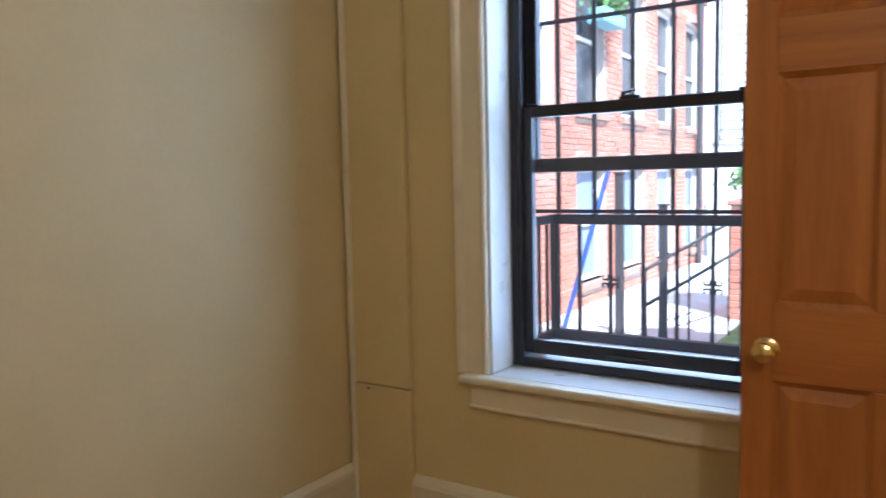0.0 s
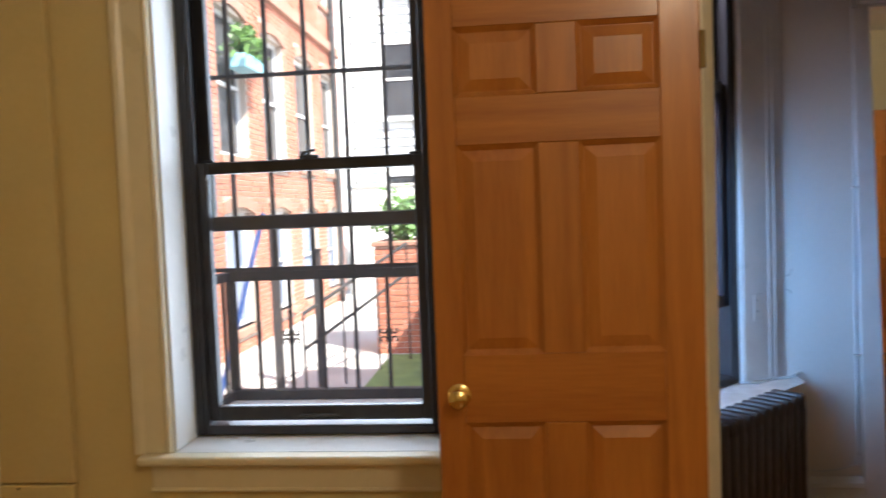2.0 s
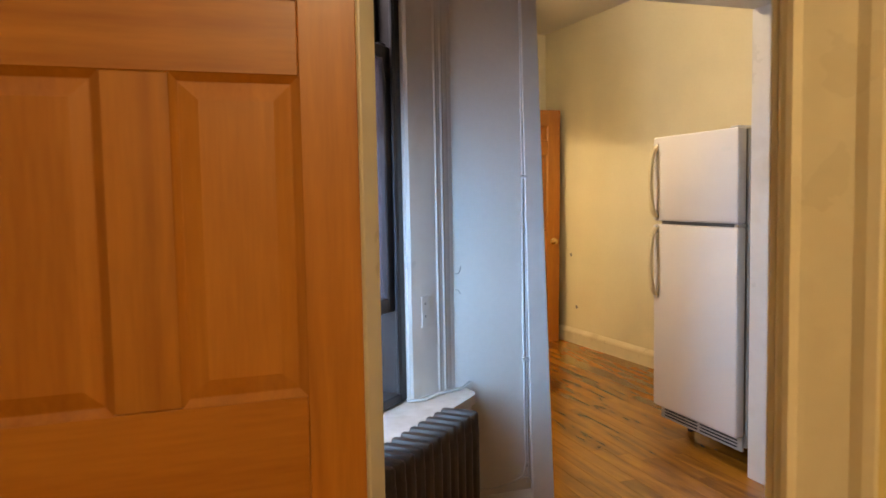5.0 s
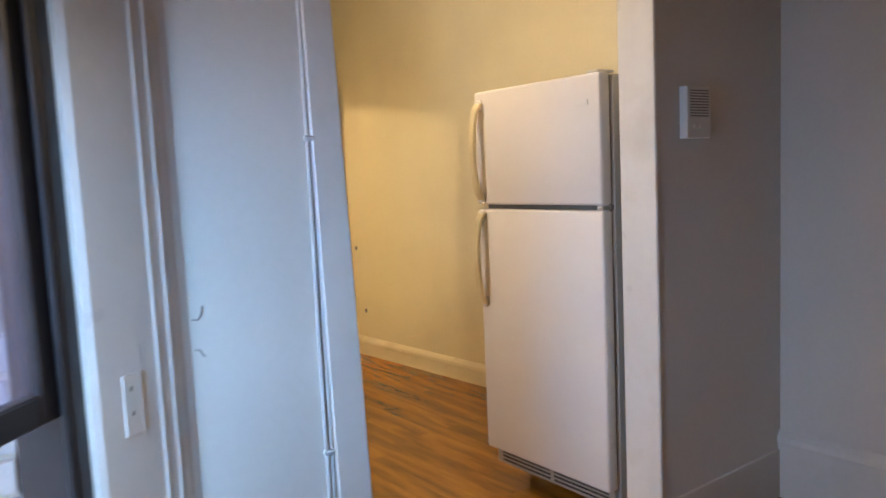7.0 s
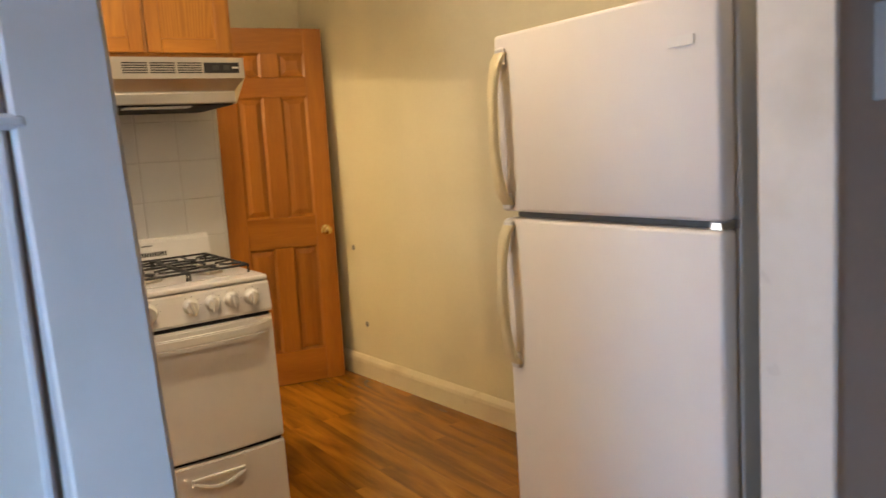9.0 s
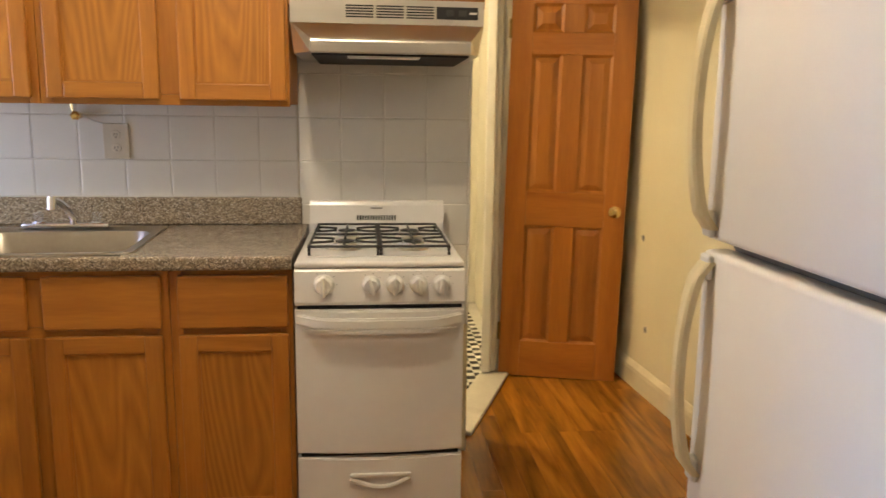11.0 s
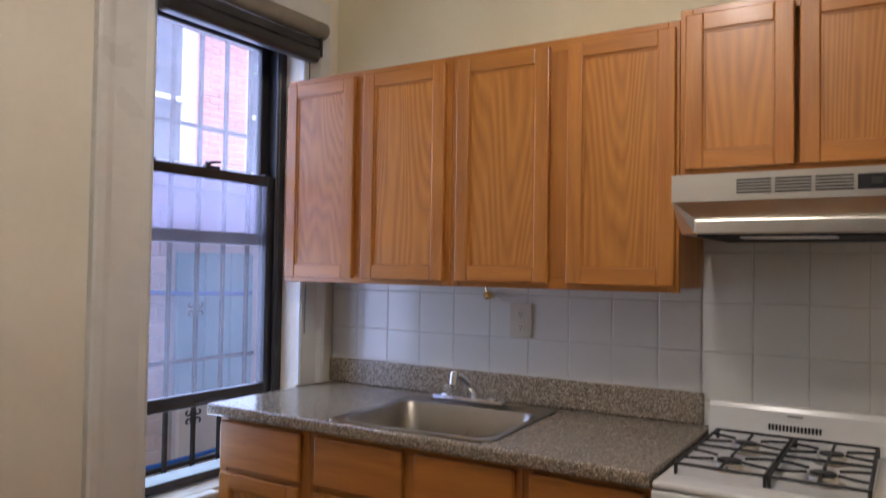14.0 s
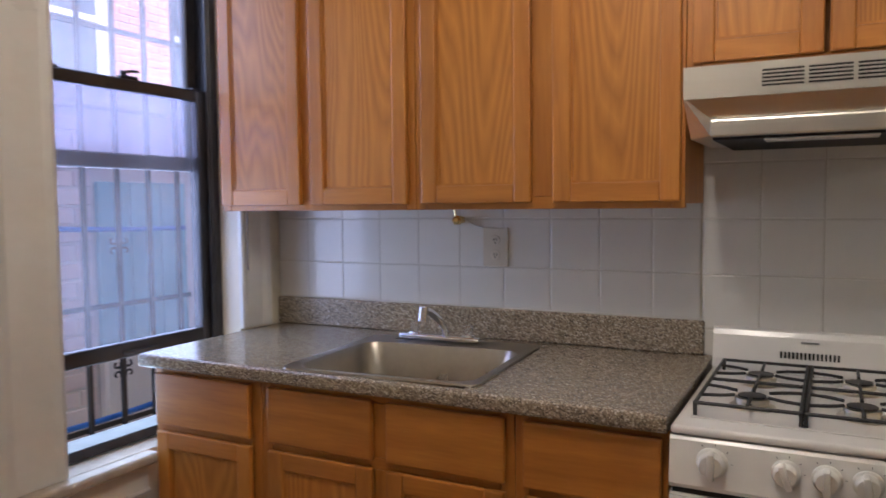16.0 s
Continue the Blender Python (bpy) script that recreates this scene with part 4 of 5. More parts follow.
part("backsplash", box(bm_new(), (0.447, -0.024, 0.0405), (2.02, -0.0015, 0.142), 0.006, 2), LAMINATE, top)

rnd = random.Random(21)
caulk = [(0.452 + 1.56 * k / 40, -0.010 + rnd.uniform(-0.002, 0.001), 0.1425 + rnd.uniform(-0.0015, 0.002)) for k in range(41)]
part("caulk_line", tube(bm_new(), caulk, 0.0042, 6), GROUT, top, "uneven pale caulk along the backsplash")

sink = thing("kitchen_sink", pose(1.274, 5.358, 0.94, 0, 0, 4), "stainless steel single-bowl kitchen sink let into the worktop", "sink")
bm = bm_new()


def ring_pts(hx, hy, r, z, cy=0.0, n=5):
    pts = []
    for sx, sy, a0 in ((1, 1, 0), (-1, 1, 90), (-1, -1, 180), (1, -1, 270)):
        for k in range(n + 1):
            a = radians(a0 + 90 * k / n)
            pts.append((sx * (hx - r) + r * math.cos(a), cy + sy * (hy - r) + r * math.sin(a), z))
    return pts


rings = [ring_pts(0.292, 0.284, 0.03, 0.001), ring_pts(0.290, 0.282, 0.03, 0.006), ring_pts(0.280, 0.270, 0.03, 0.007), ring_pts(0.264, 0.212, 0.06, 0.004, -0.045), ring_pts(0.256, 0.203, 0.06, -0.012, -0.045),
         ring_pts(0.240, 0.178, 0.07, -0.15, -0.045), ring_pts(0.20, 0.14, 0.07, -0.172, -0.045), ring_pts(0.04, 0.04, 0.039, -0.178, -0.045)]
vr = [[bm.verts.new(p) for p in r] for r in rings]
for a, b in zip(vr, vr[1:]):
    for i in range(len(a)):
        bm.faces.new((a[i], a[(i + 1) % len(a)], b[(i + 1) % len(a)], b[i]))
bm.faces.new(vr[-1])
bmesh.ops.recalc_face_normals(bm, faces=bm.faces)
part("bowl", bm, SINK_STEEL, sink, smooth=True)
part("drain", lathe(bm_new(), [(0.042, -0.177), (0.042, -0.174), (0.03, -0.174), (0.028, -0.176)], pose(0, -0.045, 0), 20), CHROME, sink, smooth=True)

tap = thing("kitchen_tap", pose(1.225, 5.60, 0.948), "chrome kitchen tap on a base plate with two clear handles", "tap")
part("base_plate", box(bm_new(), (-0.15, -0.028, 0.0), (0.14, 0.028, 0.018), 0.007, 3), CHROME, tap, smooth=True)
part("spout", tube(bm_new(), [(0.016, 0.0, 0.018), (0.014, -0.006, 0.042), (0.006, -0.03, 0.070), (-0.006, -0.07, 0.100), (-0.014, -0.095, 0.108)], 0.0125, 12), CHROME, tap, smooth=True)
part("aerator", rod(bm_new(), (-0.014, -0.094, 0.118), (-0.014, -0.102, 0.074), 0.015, 14), CHROME, tap, smooth=True)
for x in (-0.10, 0.095):
    part("handle", lathe(bm_new(), [(0.015, 0.018), (0.012, 0.026), (0.016, 0.032), (0.018, 0.048), (0.013, 0.054), (0.003, 0.056)], pose(x, 0, 0), 10), ACRYLIC, tap)
    part("stem_cover", lathe(bm_new(), [(0.024, 0.0175), (0.022, 0.022), (0.018, 0.024)], pose(x, 0, 0), 16), CHROME, tap)

# ---- stove ----
stove = thing("gas_stove", pose(2.052, 5.04, 0), "narrow white enamelled gas stove with black grates", "stove")
W = 0.498
part("body", box(bm_new(), (0.004, 0.03, 0.03), (W - 0.004, 0.645, 0.905), 0.004), ENAMEL, stove)
part("cooktop", box(bm_new(), (0, 0.002, 0.9055), (W, 0.648, 0.925), 0.008, 3), ENAMEL, stove, smooth=True)
part("burner_well", box(bm_new(), (0.03, 0.07, 0.9255), (W - 0.03, 0.575, 0.9285), 0.002), ENAMEL, stove)
part("control_panel", extrude_x(bm_new(), [(0.029, 0.797), (-0.004, 0.797), (-0.008, 0.806), (0.002, 0.896), (0.008, 0.903), (0.029, 0.903)], 0.0, W), ENAMEL, stove)
for i, x in enumerate((0.085, 0.222, 0.293, 0.362, 0.430)):
    r = 0.031 if i == 0 else 0.027
    tilt = pose(x, -0.0015, 0.858, 96, 0, 0)
    bm = lathe(bm_new(), [(r, 0.0), (r, 0.006), (r * 0.86, 0.010), (r * 0.80, 0.022), (r * 0.70, 0.026)], tilt, 22)
    box(bm, (-0.0065, -r * 0.95, 0.008), (0.0065, r * 0.95, 0.034), 0.004, 2, tilt @ pose(0, 0, 0, 0, 0, (0, 18, 0, 10, -5)[i]))
    part("knob", bm, PLASTIC, stove, smooth=True)
    for k in range(7):
        part("dial_mark", box(bm_new(), (-0.001, r * 1.16, -0.0002), (0.001, r * 1.3, 0.0008), 0, 1, tilt @ pose(0, 0, 0, 0, 0, -210 + 40 * k)), PRINT, stove)
bm = bm_new()
nseg = 12


def bow(x):
    return -0.018 * (1 - (2 * x / W - 1) ** 2)


for z0, z1, nm in ((0.335, 0.783, "oven_door"), (0.045, 0.322, "broiler_drawer")):
    bm = bm_new()
    prism(bm, [(x, 0.0 + bow(x)) for x in [W * k / nseg for k in range(nseg + 1)]] + [(W, 0.0285), (0, 0.0285)], z0, z1)
    bmesh.ops.bevel(bm, geom=[e for e in bm.edges if abs(e.verts[0].co.z - e.verts[1].co.z) < 1e-5 and e.verts[0].co.y < 0.02 and e.verts[1].co.y < 0.02], offset=0.006, segments=2, affect="EDGES")
    part(nm, bm, ENAMEL, stove, smooth=True)
# dark strips fill the gaps round the oven door in place of shade
part("door_gap", box(bm_new(), (0.01, 0.005, 0.3225), (W - 0.01, 0.0285, 0.3345)), NEAR_BLACK, stove)
part("panel_gap", box(bm_new(), (0.006, 0.004, 0.7835), (W - 0.006, 0.0285, 0.7965)), NEAR_BLACK, stove)
bm = bm_new()
pts = [(W * k / 14, bow(W * k / 14) - 0.052 * min(1, 6 * min(k, 14 - k) / 14)) for k in range(15)]
prism(bm, pts + [(x, y + 0.02) for x, y in reversed(pts)], 0.738, 0.770)
bmesh.ops.bevel(bm, geom=bm.edges[:], offset=0.005, segments=2, affect="EDGES")
part("oven_handle", bm, PLASTIC, stove, smooth=True)
part("handle_ledge", prism(bm_new(), [(x, bow(x) - 0.007) for x in [0.02 + (W - 0.04) * k / 10 for k in range(11)]] + [(W - 0.02, 0.0), (0.02, 0.0)], 0.712, 0.726), PLASTIC, stove)
bm = bm_new()
pts = [(W / 2 - 0.09 + 0.18 * k / 12, 0.258 - 0.030 * math.sin(math.pi * k / 12)) for k in range(13)]
tube(bm, [(x, -0.021, z) for x, z in pts], 0.008, 8)
box(bm, (W / 2 - 0.092, -0.026, 0.262), (W / 2 + 0.092, -0.015, 0.274), 0.003, 2)
part("drawer_handle", bm, PLASTIC, stove, smooth=True)
part("backguard", extrude_x(bm_new(), [(0.600, 0.9255), (0.600, 0.955), (0.615, 1.020), (0.622, 1.033), (0.634, 1.038), (0.648, 1.036), (0.648, 0.9255)], 0.003, W - 0.003), ENAMEL, stove)
# slots are solid dark blocks, their inner shade is in the colour
for i in range(15):
    part("vent_slot", box(bm_new(), (0.175 + 0.0098 * i, 0.6005, 0.967), (0.180 + 0.0098 * i, 0.607, 0.984), 0, 1), NEAR_BLACK, stove)
part("badge", box(bm_new(), (0.225, 0.608, 1.008), (0.268, 0.613, 1.0125)), PRINT, stove)
for gx in (0.038, 0.2535):
    bm = bm_new()
    gw, gy0, gy1, z = 0.2065, 0.08, 0.565, 0.957
    for x in (0, gw):
        tube(bm, [(gx + x, gy0, 0.930), (gx + x, gy0, z), (gx + x, gy1, z), (gx + x, gy1, 0.930)], 0.0048, 6)
    for y in (gy0, (gy0 + gy1) / 2, gy1):
        tube(bm, [(gx, y, z), (gx + gw, y, z)], 0.0045, 6)
    part("grate", bm, CAST, stove)
    for cy in (0.205, 0.44):
        cx = gx + gw / 2
        for sx in (-1, 1):
            for dy in (-0.032, 0.032):
                bm = tube(bm_new(), [(cx + sx * gw / 2, cy + dy * 1.6, z), (cx + sx * 0.06, cy + dy * 1.2, z), (cx + sx * 0.035, cy + dy * 0.7, z)], 0.0042, 6)
                part("grate_finger", bm, CAST, stove)
        for sy in (-1, 1):
            bm = tube(bm_new(), [(cx, cy + sy * 0.115, z), (cx, cy + sy * 0.035, z), (cx, cy + sy * 0.032, 0.94)], 0.0042, 6)
            part("grate_finger", bm, CAST, stove)
        b = part("burner", lathe(bm_new(), [(0.052, 0.9286), (0.048, 0.932), (0.034, 0.934), (0.034, 0.942), (0.038, 0.944), (0.036, 0.950), (0.004, 0.952)], pose(cx, cy, 0), 22), STEEL, stove, smooth=True)
        part("burner_cap", lathe(bm_new(), [(0.030, 0.9522), (0.030, 0.955), (0.003, 0.956)], pose(cx, cy, 0), 18), CAST, b, smooth=True)

# ---- range hood ----
hood = thing("range_hood", pose(2.034, 5.27, 0), "brushed steel range hood with vent slots under a cabinet", "range hood")
HW = 0.594
bm = bm_new()
rim = [[bm.verts.new((x, y, z)) for y, z in ((0.4705, 1.540), (0.4705, 1.696), (0.0, 1.696), (0.0, 1.627))] + [bm.verts.new((xi, 0.028, 1.580)), bm.verts.new((xi, 0.032, 1.540)), bm.verts.new((x, 0.11, 1.540))]
       for x, xi in ((0.0, 0.056), (HW, HW - 0.034))]
for i, j in ((0, 1), (1, 2), (2, 3), (3, 4), (4, 5)):
    bm.faces.new((rim[0][i], rim[0][j], rim[1][j], rim[1][i]))
bm.faces.new((rim[0][5], rim[0][6], rim[0][0], rim[1][0], rim[1][6], rim[1][5]))
for k in rim:
    bm.faces.new((k[3], k[4], k[5], k[6]))
    bm.faces.new((k[0], k[1], k[2], k[3], k[6]))
bmesh.ops.recalc_face_normals(bm, faces=bm.faces)
part("shell", bm, STEEL, hood)
part("crease", extrude_x(bm_new(), [(-0.003, 1.622), (-0.003, 1.629), (0.002, 1.629), (0.004, 1.622)], 0.001, HW - 0.001), STEEL, hood)
part("lip", box(bm_new(), (0.056, 0.020, 1.536), (HW - 0.034, 0.0315, 1.576), 0.004, 2), STEEL, hood)
# hood slots: thin dark strips coloured as shaded openings
for g in range(3):
    for i in range(5):
        z = 1.641 + 0.0082 * i
        part("vent_slot", box(bm_new(), (0.168 + 0.093 * g, -0.0012, z), (0.252 + 0.093 * g, 0.001, z + 0.0042)), NEAR_BLACK, hood)
part("switch_plate", box(bm_new(), (0.446, -0.003, 1.641), (0.575, 0.0, 1.678), 0.0015), NEAR_BLACK, hood)
for x in (0.475, 0.515):
    part("switch", box(bm_new(), (x, -0.006, 1.650), (x + 0.024, -0.0031, 1.668), 0.002), IRON, hood)
part("badge", box(bm_new(), (0.548, -0.0036, 1.657), (0.571, -0.0031, 1.663)), PLASTIC, hood)
# filter colour holds the black shadow strip beneath the hood
part("filter", box(bm_new(), (0.06, 0.036, 1.530), (HW - 0.04, 0.45, 1.5395), 0.002), NEAR_BLACK, hood, "filter panel, near-black for the shadow under the hood")
part("lamp_lens", box(bm_new(), (0.17, 0.033, 1.525), (0.40, 0.10, 1.5295), 0.002), PLASTIC, hood)

# ---- fridge ----
fr = thing("refrigerator", pose(2.812, 3.400, 0, 0, 0, 0), "white top-freezer refrigerator with yellowed handles", "refrigerator")
D = 0.645
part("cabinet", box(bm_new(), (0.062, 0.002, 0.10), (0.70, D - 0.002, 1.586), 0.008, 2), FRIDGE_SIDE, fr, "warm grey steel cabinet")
part("gasket", box(bm_new(), (0.0505, 0.012, 0.17), (0.0615, D - 0.012, 1.58)), GREY_GASKET, fr)
fz = part("freezer_door", box(bm_new(), (0.0, 0.0, 1.152), (0.050, D, 1.590), 0.010, 3), FRIDGE_SKIN, fr, smooth=True)
dr = part("fridge_door", box(bm_new(), (0.0, 0.0, 0.158), (0.050, D, 1.134), 0.010, 3), FRIDGE_SKIN, fr, smooth=True)
part("divider", box(bm_new(), (0.0515, 0.004, 1.134), (0.0618, D - 0.004, 1.152)), GREY_GASKET, fr)


def fridge_handle(za, zb, door):
    n = 16
    pts = []
    for k in range(n + 1):
        u = k / n
        pts.append((-0.003 - 0.037 * math.sin(math.pi * u) ** 0.45, D - 0.030, za + (zb - za) * u))
    bm = bm_new()
    rings = []
    for k, (x, y, z) in enumerate(pts):
        w = 0.012 + 0.007 * abs(2 * k / n - 1) ** 2
        rings.append([bm.verts.new((x + dx, y + dy * w, z)) for dx, dy in ((-0.009, -0.7), (-0.005, -1), (0.006, -1), (0.006, 1), (-0.005, 1), (-0.009, 0.7))])
    for a, b in zip(rings, rings[1:]):
        for i in range(6):
            bm.faces.new((a[i], a[(i + 1) % 6], b[(i + 1) % 6], b[i]))
    bm.faces.new(rings[0])
    bm.faces.new(rings[-1])
    bmesh.ops.recalc_face_normals(bm, faces=bm.faces)
    part("handle", bm, YELLOWED, door, "yellowed curved plastic handle", smooth=True)
    part("handle_foot", box(bm_new(), (-0.012, D - 0.046, za - 0.012), (0.0, D - 0.014, za + 0.03), 0.005, 2), PLASTIC, door)
    part("handle_foot", box(bm_new(), (-0.012, D - 0.046, zb - 0.03), (0.0, D - 0.014, zb + 0.012), 0.005, 2), PLASTIC, door)


fridge_handle(1.17, 1.545, fz)
fridge_handle(0.755, 1.118, dr)
part("badge", box(bm_new(), (-0.003, 0.052, 1.487), (-0.0002, 0.112, 1.506)), PLASTIC, fz, "small silver name plate")
part("hinge_cover", box(bm_new(), (0.004, 0.012, 1.5905), (0.085, 0.06, 1.598), 0.002), PLASTIC, fr)
part("hinge", box(bm_new(), (0.006, 0.004, 1.1345), (0.05, 0.03, 1.1515), 0.002), CHROME, fr)
gr = part("toe_grille", box(bm_new(), (0.045, 0.012, 0.085), (0.061, D - 0.012, 0.152), 0.004, 2), FRIDGE_SIDE, fr)
# grille openings drawn as dark strips, shade included in the colour
for i in range(2):
    for k in range(3):
        part("grille_slot", box(bm_new(), (0.0435, 0.04 + 0.29 * i, 0.098 + 0.016 * k), (0.0455, 0.31 + 0.29 * i, 0.105 + 0.016 * k)), NEAR_BLACK, gr)
for x in (0.2, 0.64):
    for y in (0.06, D - 0.06):
        part("foot", rod(bm_new(), (x, y, 0.0), (x, y, 0.101), 0.018, 10), NEAR_BLACK, fr)

# ---- radiator under the middle-room window ----
rad = thing("radiator", along((0.7585, 2.2565), (1.306, 2.804)), "dark brown cast-iron column radiator below a window", "radiator")
NS = 15
for i in range(NS):
    x = 0.774 * i / (NS - 1) * 0.965
    bm = bm_new()
    for y in (0.0, 0.048, 0.096):
        box(bm, (x, y, 0.09), (x + 0.034, y + 0.036, 0.575), 0.012, 2)
    box(bm, (x + 0.001, 0.001, 0.555), (x + 0.033, 0.131, 0.622), 0.014, 2)
    box(bm, (x + 0.001, 0.001, 0.06), (x + 0.033, 0.131, 0.11), 0.012, 2)
    if i in (0, NS - 1):
        box(bm, (x + 0.002, 0.004, 0.0), (x + 0.032, 0.034, 0.07), 0.006, 1)
        box(bm, (x + 0.002, 0.098, 0.0), (x + 0.032, 0.128, 0.07), 0.006, 1)
    part("section", bm, RADIATOR, rad, smooth=True)
part("nipple_rod", rod(bm_new(), (0.01, 0.066, 0.58), (0.77, 0.066, 0.58), 0.018, 10), RADIATOR, rad)
part("nipple_rod", rod(bm_new(), (0.01, 0.066, 0.09), (0.77, 0.066, 0.09), 0.018, 10), RADIATOR, rad)
part("air_valve", rod(bm_new(), (0.785, 0.066, 0.40), (0.815, 0.066, 0.40), 0.008, 8), CHROME, rad)

# ---- cables, plates, small fixtures ----
cab = thing("wall_cable", pose(1.640, 3.193, 0), "pair of painted-over cables clipped down the white pier", "cable")
part("cable", tube(bm_new(), [(0.002, -0.006, 2.72), (0.0, -0.006, 2.0), (0.003, -0.006, 1.37), (0.001, -0.006, 0.9), (0.005, -0.006, 0.4), (0.008, -0.006, 0.28), (-0.004, -0.006, 0.225), (-0.06, -0.006, 0.205), (-0.14, -0.008, 0.195), (-0.22, -0.012, 0.21), (-0.27, -0.03, 0.30)], 0.0042, 6), CABLE, cab)
part("cable", tube(bm_new(), [(0.014, -0.006, 2.72), (0.012, -0.006, 2.0), (0.013, -0.006, 1.37), (0.015, -0.006, 0.9), (0.014, -0.006, 0.4), (0.017, -0.006, 0.24), (0.010, -0.007, 0.20)], 0.0038, 6), CABLE, cab)
# added dark tube: shadow and dirt between the cables, put into colour
part("cable_gap", tube(bm_new(), [(0.008, -0.003, 2.72), (0.006, -0.003, 2.0), (0.008, -0.003, 1.37), (0.008, -0.003, 0.9), (0.0095, -0.003, 0.4), (0.0125, -0.003, 0.26)], 0.0030, 5), GREY_GASKET, cab, "dark line for the shadow and grime between the two cables")
for z in (1.37, 0.68, 2.1, 0.22):
    part("clip", box(bm_new(), (-0.006, -0.013, z - 0.006), (0.021, -0.0005, z + 0.006), 0.003), CABLE, cab)
bm = bm_new()
tube(bm, [(1.14, 3.055, 0.606), (1.21, 3.062, 0.603), (1.30, 3.125, 0.603), (1.37, 3.145, 0.604), (1.42, 3.185, 0.615)], 0.005, 6)
ob = part("sill_cable", bm, CABLE)
tagged(ob, "thin grey painted cable lying along the window stool", "cable")

pl = thing("blank_plate", along((1.172, 3.082), (1.284, 3.146)) @ pose(0.07, -0.0005, 0.90), "small painted-over socket plate on the casing", "socket")
part("plate", box(bm_new(), (-0.022, -0.0025, -0.055), (0.022, 0.0, 0.055), 0.001, 2), TRIM_WHITE, pl)
for z in (-0.02, 0.025):
    part("slot", box(bm_new(), (-0.006, -0.0031, z), (-0.003, -0.0023, z + 0.008)), NEAR_BLACK, pl)

ic = thing("intercom", pose(2.945, 3.194, 1.357), "white wall intercom with a slatted speaker grille", "intercom")
part("body", box(bm_new(), (0, -0.030, 0), (0.125, 0.0, 0.163), 0.004, 2), PLASTIC, ic)
# grey strips on the face colour in the shade between the slats
for k in range(10):
    part("grille_slot", box(bm_new(), (0.016, -0.0312, 0.068 + 0.0088 * k), (0.112, -0.0295, 0.0715 + 0.0088 * k)), GREY_GASKET, ic)
for x in (0.03, 0.062):
    part("button", box(bm_new(), (x, -0.034, 0.030), (x + 0.022, -0.0301, 0.042), 0.001), PLASTIC, ic)

sw = thing("light_switch", diag @ pose(1.345, -0.001, 1.225), "cream light switch plate beside the door casing", "switch")
part("plate", box(bm_new(), (-0.035, -0.006, -0.057), (0.035, 0.0, 0.057), 0.003, 2), PLASTIC, sw)
part("toggle", box(bm_new(), (-0.005, -0.018, -0.004), (0.005, -0.006, 0.014), 0.002), PLASTIC, sw)
for z in (-0.03, 0.03):
    part("screw", rod(bm_new(), (0, -0.0072, z), (0, -0.0058, z), 0.003, 8), CHROME, sw)

so = thing("wall_socket", pose(1.36, 5.738, 1.245), "cream double socket on the white tiles", "socket")
part("plate", box(bm_new(), (-0.045, -0.009, -0.064), (0.045, 0.0, 0.064), 0.003, 2), BISQUE, so)
for z in (-0.024, 0.024):
    part("outlet", lathe(bm_new(), [(0.017, 0), (0.017, 0.002), (0.014, 0.003)], pose(0, -0.0088, z, 90), 16), BISQUE, so)
    for x in (-0.006, 0.004):
        part("slot", box(bm_new(), (x, -0.0124, z - 0.003), (x + 0.002, -0.011, z + 0.006)), NEAR_BLACK, so)
    part("earth_hole", rod(bm_new(), (0, -0.0124, z - 0.009), (0, -0.011, z - 0.009), 0.0026, 8), NEAR_BLACK, so)

gv = thing("capped_pipe", pose(1.235, 5.739, 1.335), "short capped brass pipe stub with a wire under the cabinets", "pipe")
part("stub", rod(bm_new(), (0, 0, 0), (0, -0.035, 0.0), 0.012, 10), BRASS, gv)
part("cap", lathe(bm_new(), [(0.017, 0.03), (0.017, 0.045), (0.008, 0.05)], pose(0, 0, 0, 90), 6), BRASS, gv)
part("wire", tube(bm_new(), [(0, -0.02, 0.0), (0.02, -0.012, 0.002), (0.05, -0.008, -0.018), (0.09, -0.006, -0.03), (0.12, -0.004, -0.035)], 0.0022, 5), CABLE, gv)
part("riser", tube(bm_new(), [(0, -0.03, 0.0), (-0.012, -0.03, 0.02), (-0.014, -0.03, 0.045)], 0.004, 6), BRASS, gv)

cl = thing("floor_cable", pose(3.18, 3.12, 0), "loose white cable and small adapter on the floor by the wall", "cable")
part("cable", tube(bm_new(), [(-0.05, 0.02, 0.02), (0.1, 0.03, 0.006), (0.22, 0.045, 0.006), (0.33, 0.03, 0.006), (0.36, -0.2, 0.006), (0.30, -0.6, 0.006)], 0.005, 6), PLASTIC, cl)
part("adapter", box(bm_new(), (0.02, -0.04, 0.0), (0.09, 0.01, 0.035), 0.006, 2), PLASTIC, cl)
for n_, (x, y, z) in enumerate(((3.6285, 6.346, 0.322), (3.6235, 6.429, 0.77))):
    st = thing("door_bumper", pose(x, y, z, 0, 0, 90), "small dirty stub fixed to the kitchen wall", "door stop")
    part("stub", lathe(bm_new(), [(0.017, 0.0), (0.014, 0.006), (0.011, 0.02), (0.006, 0.022)], pose(0, 0, 0, 90) @ pose(0, 0, 0, 180), 12), GREY_GASKET, st)
    st.matrix_world = pose(x, y, z, 0, 0, -90)

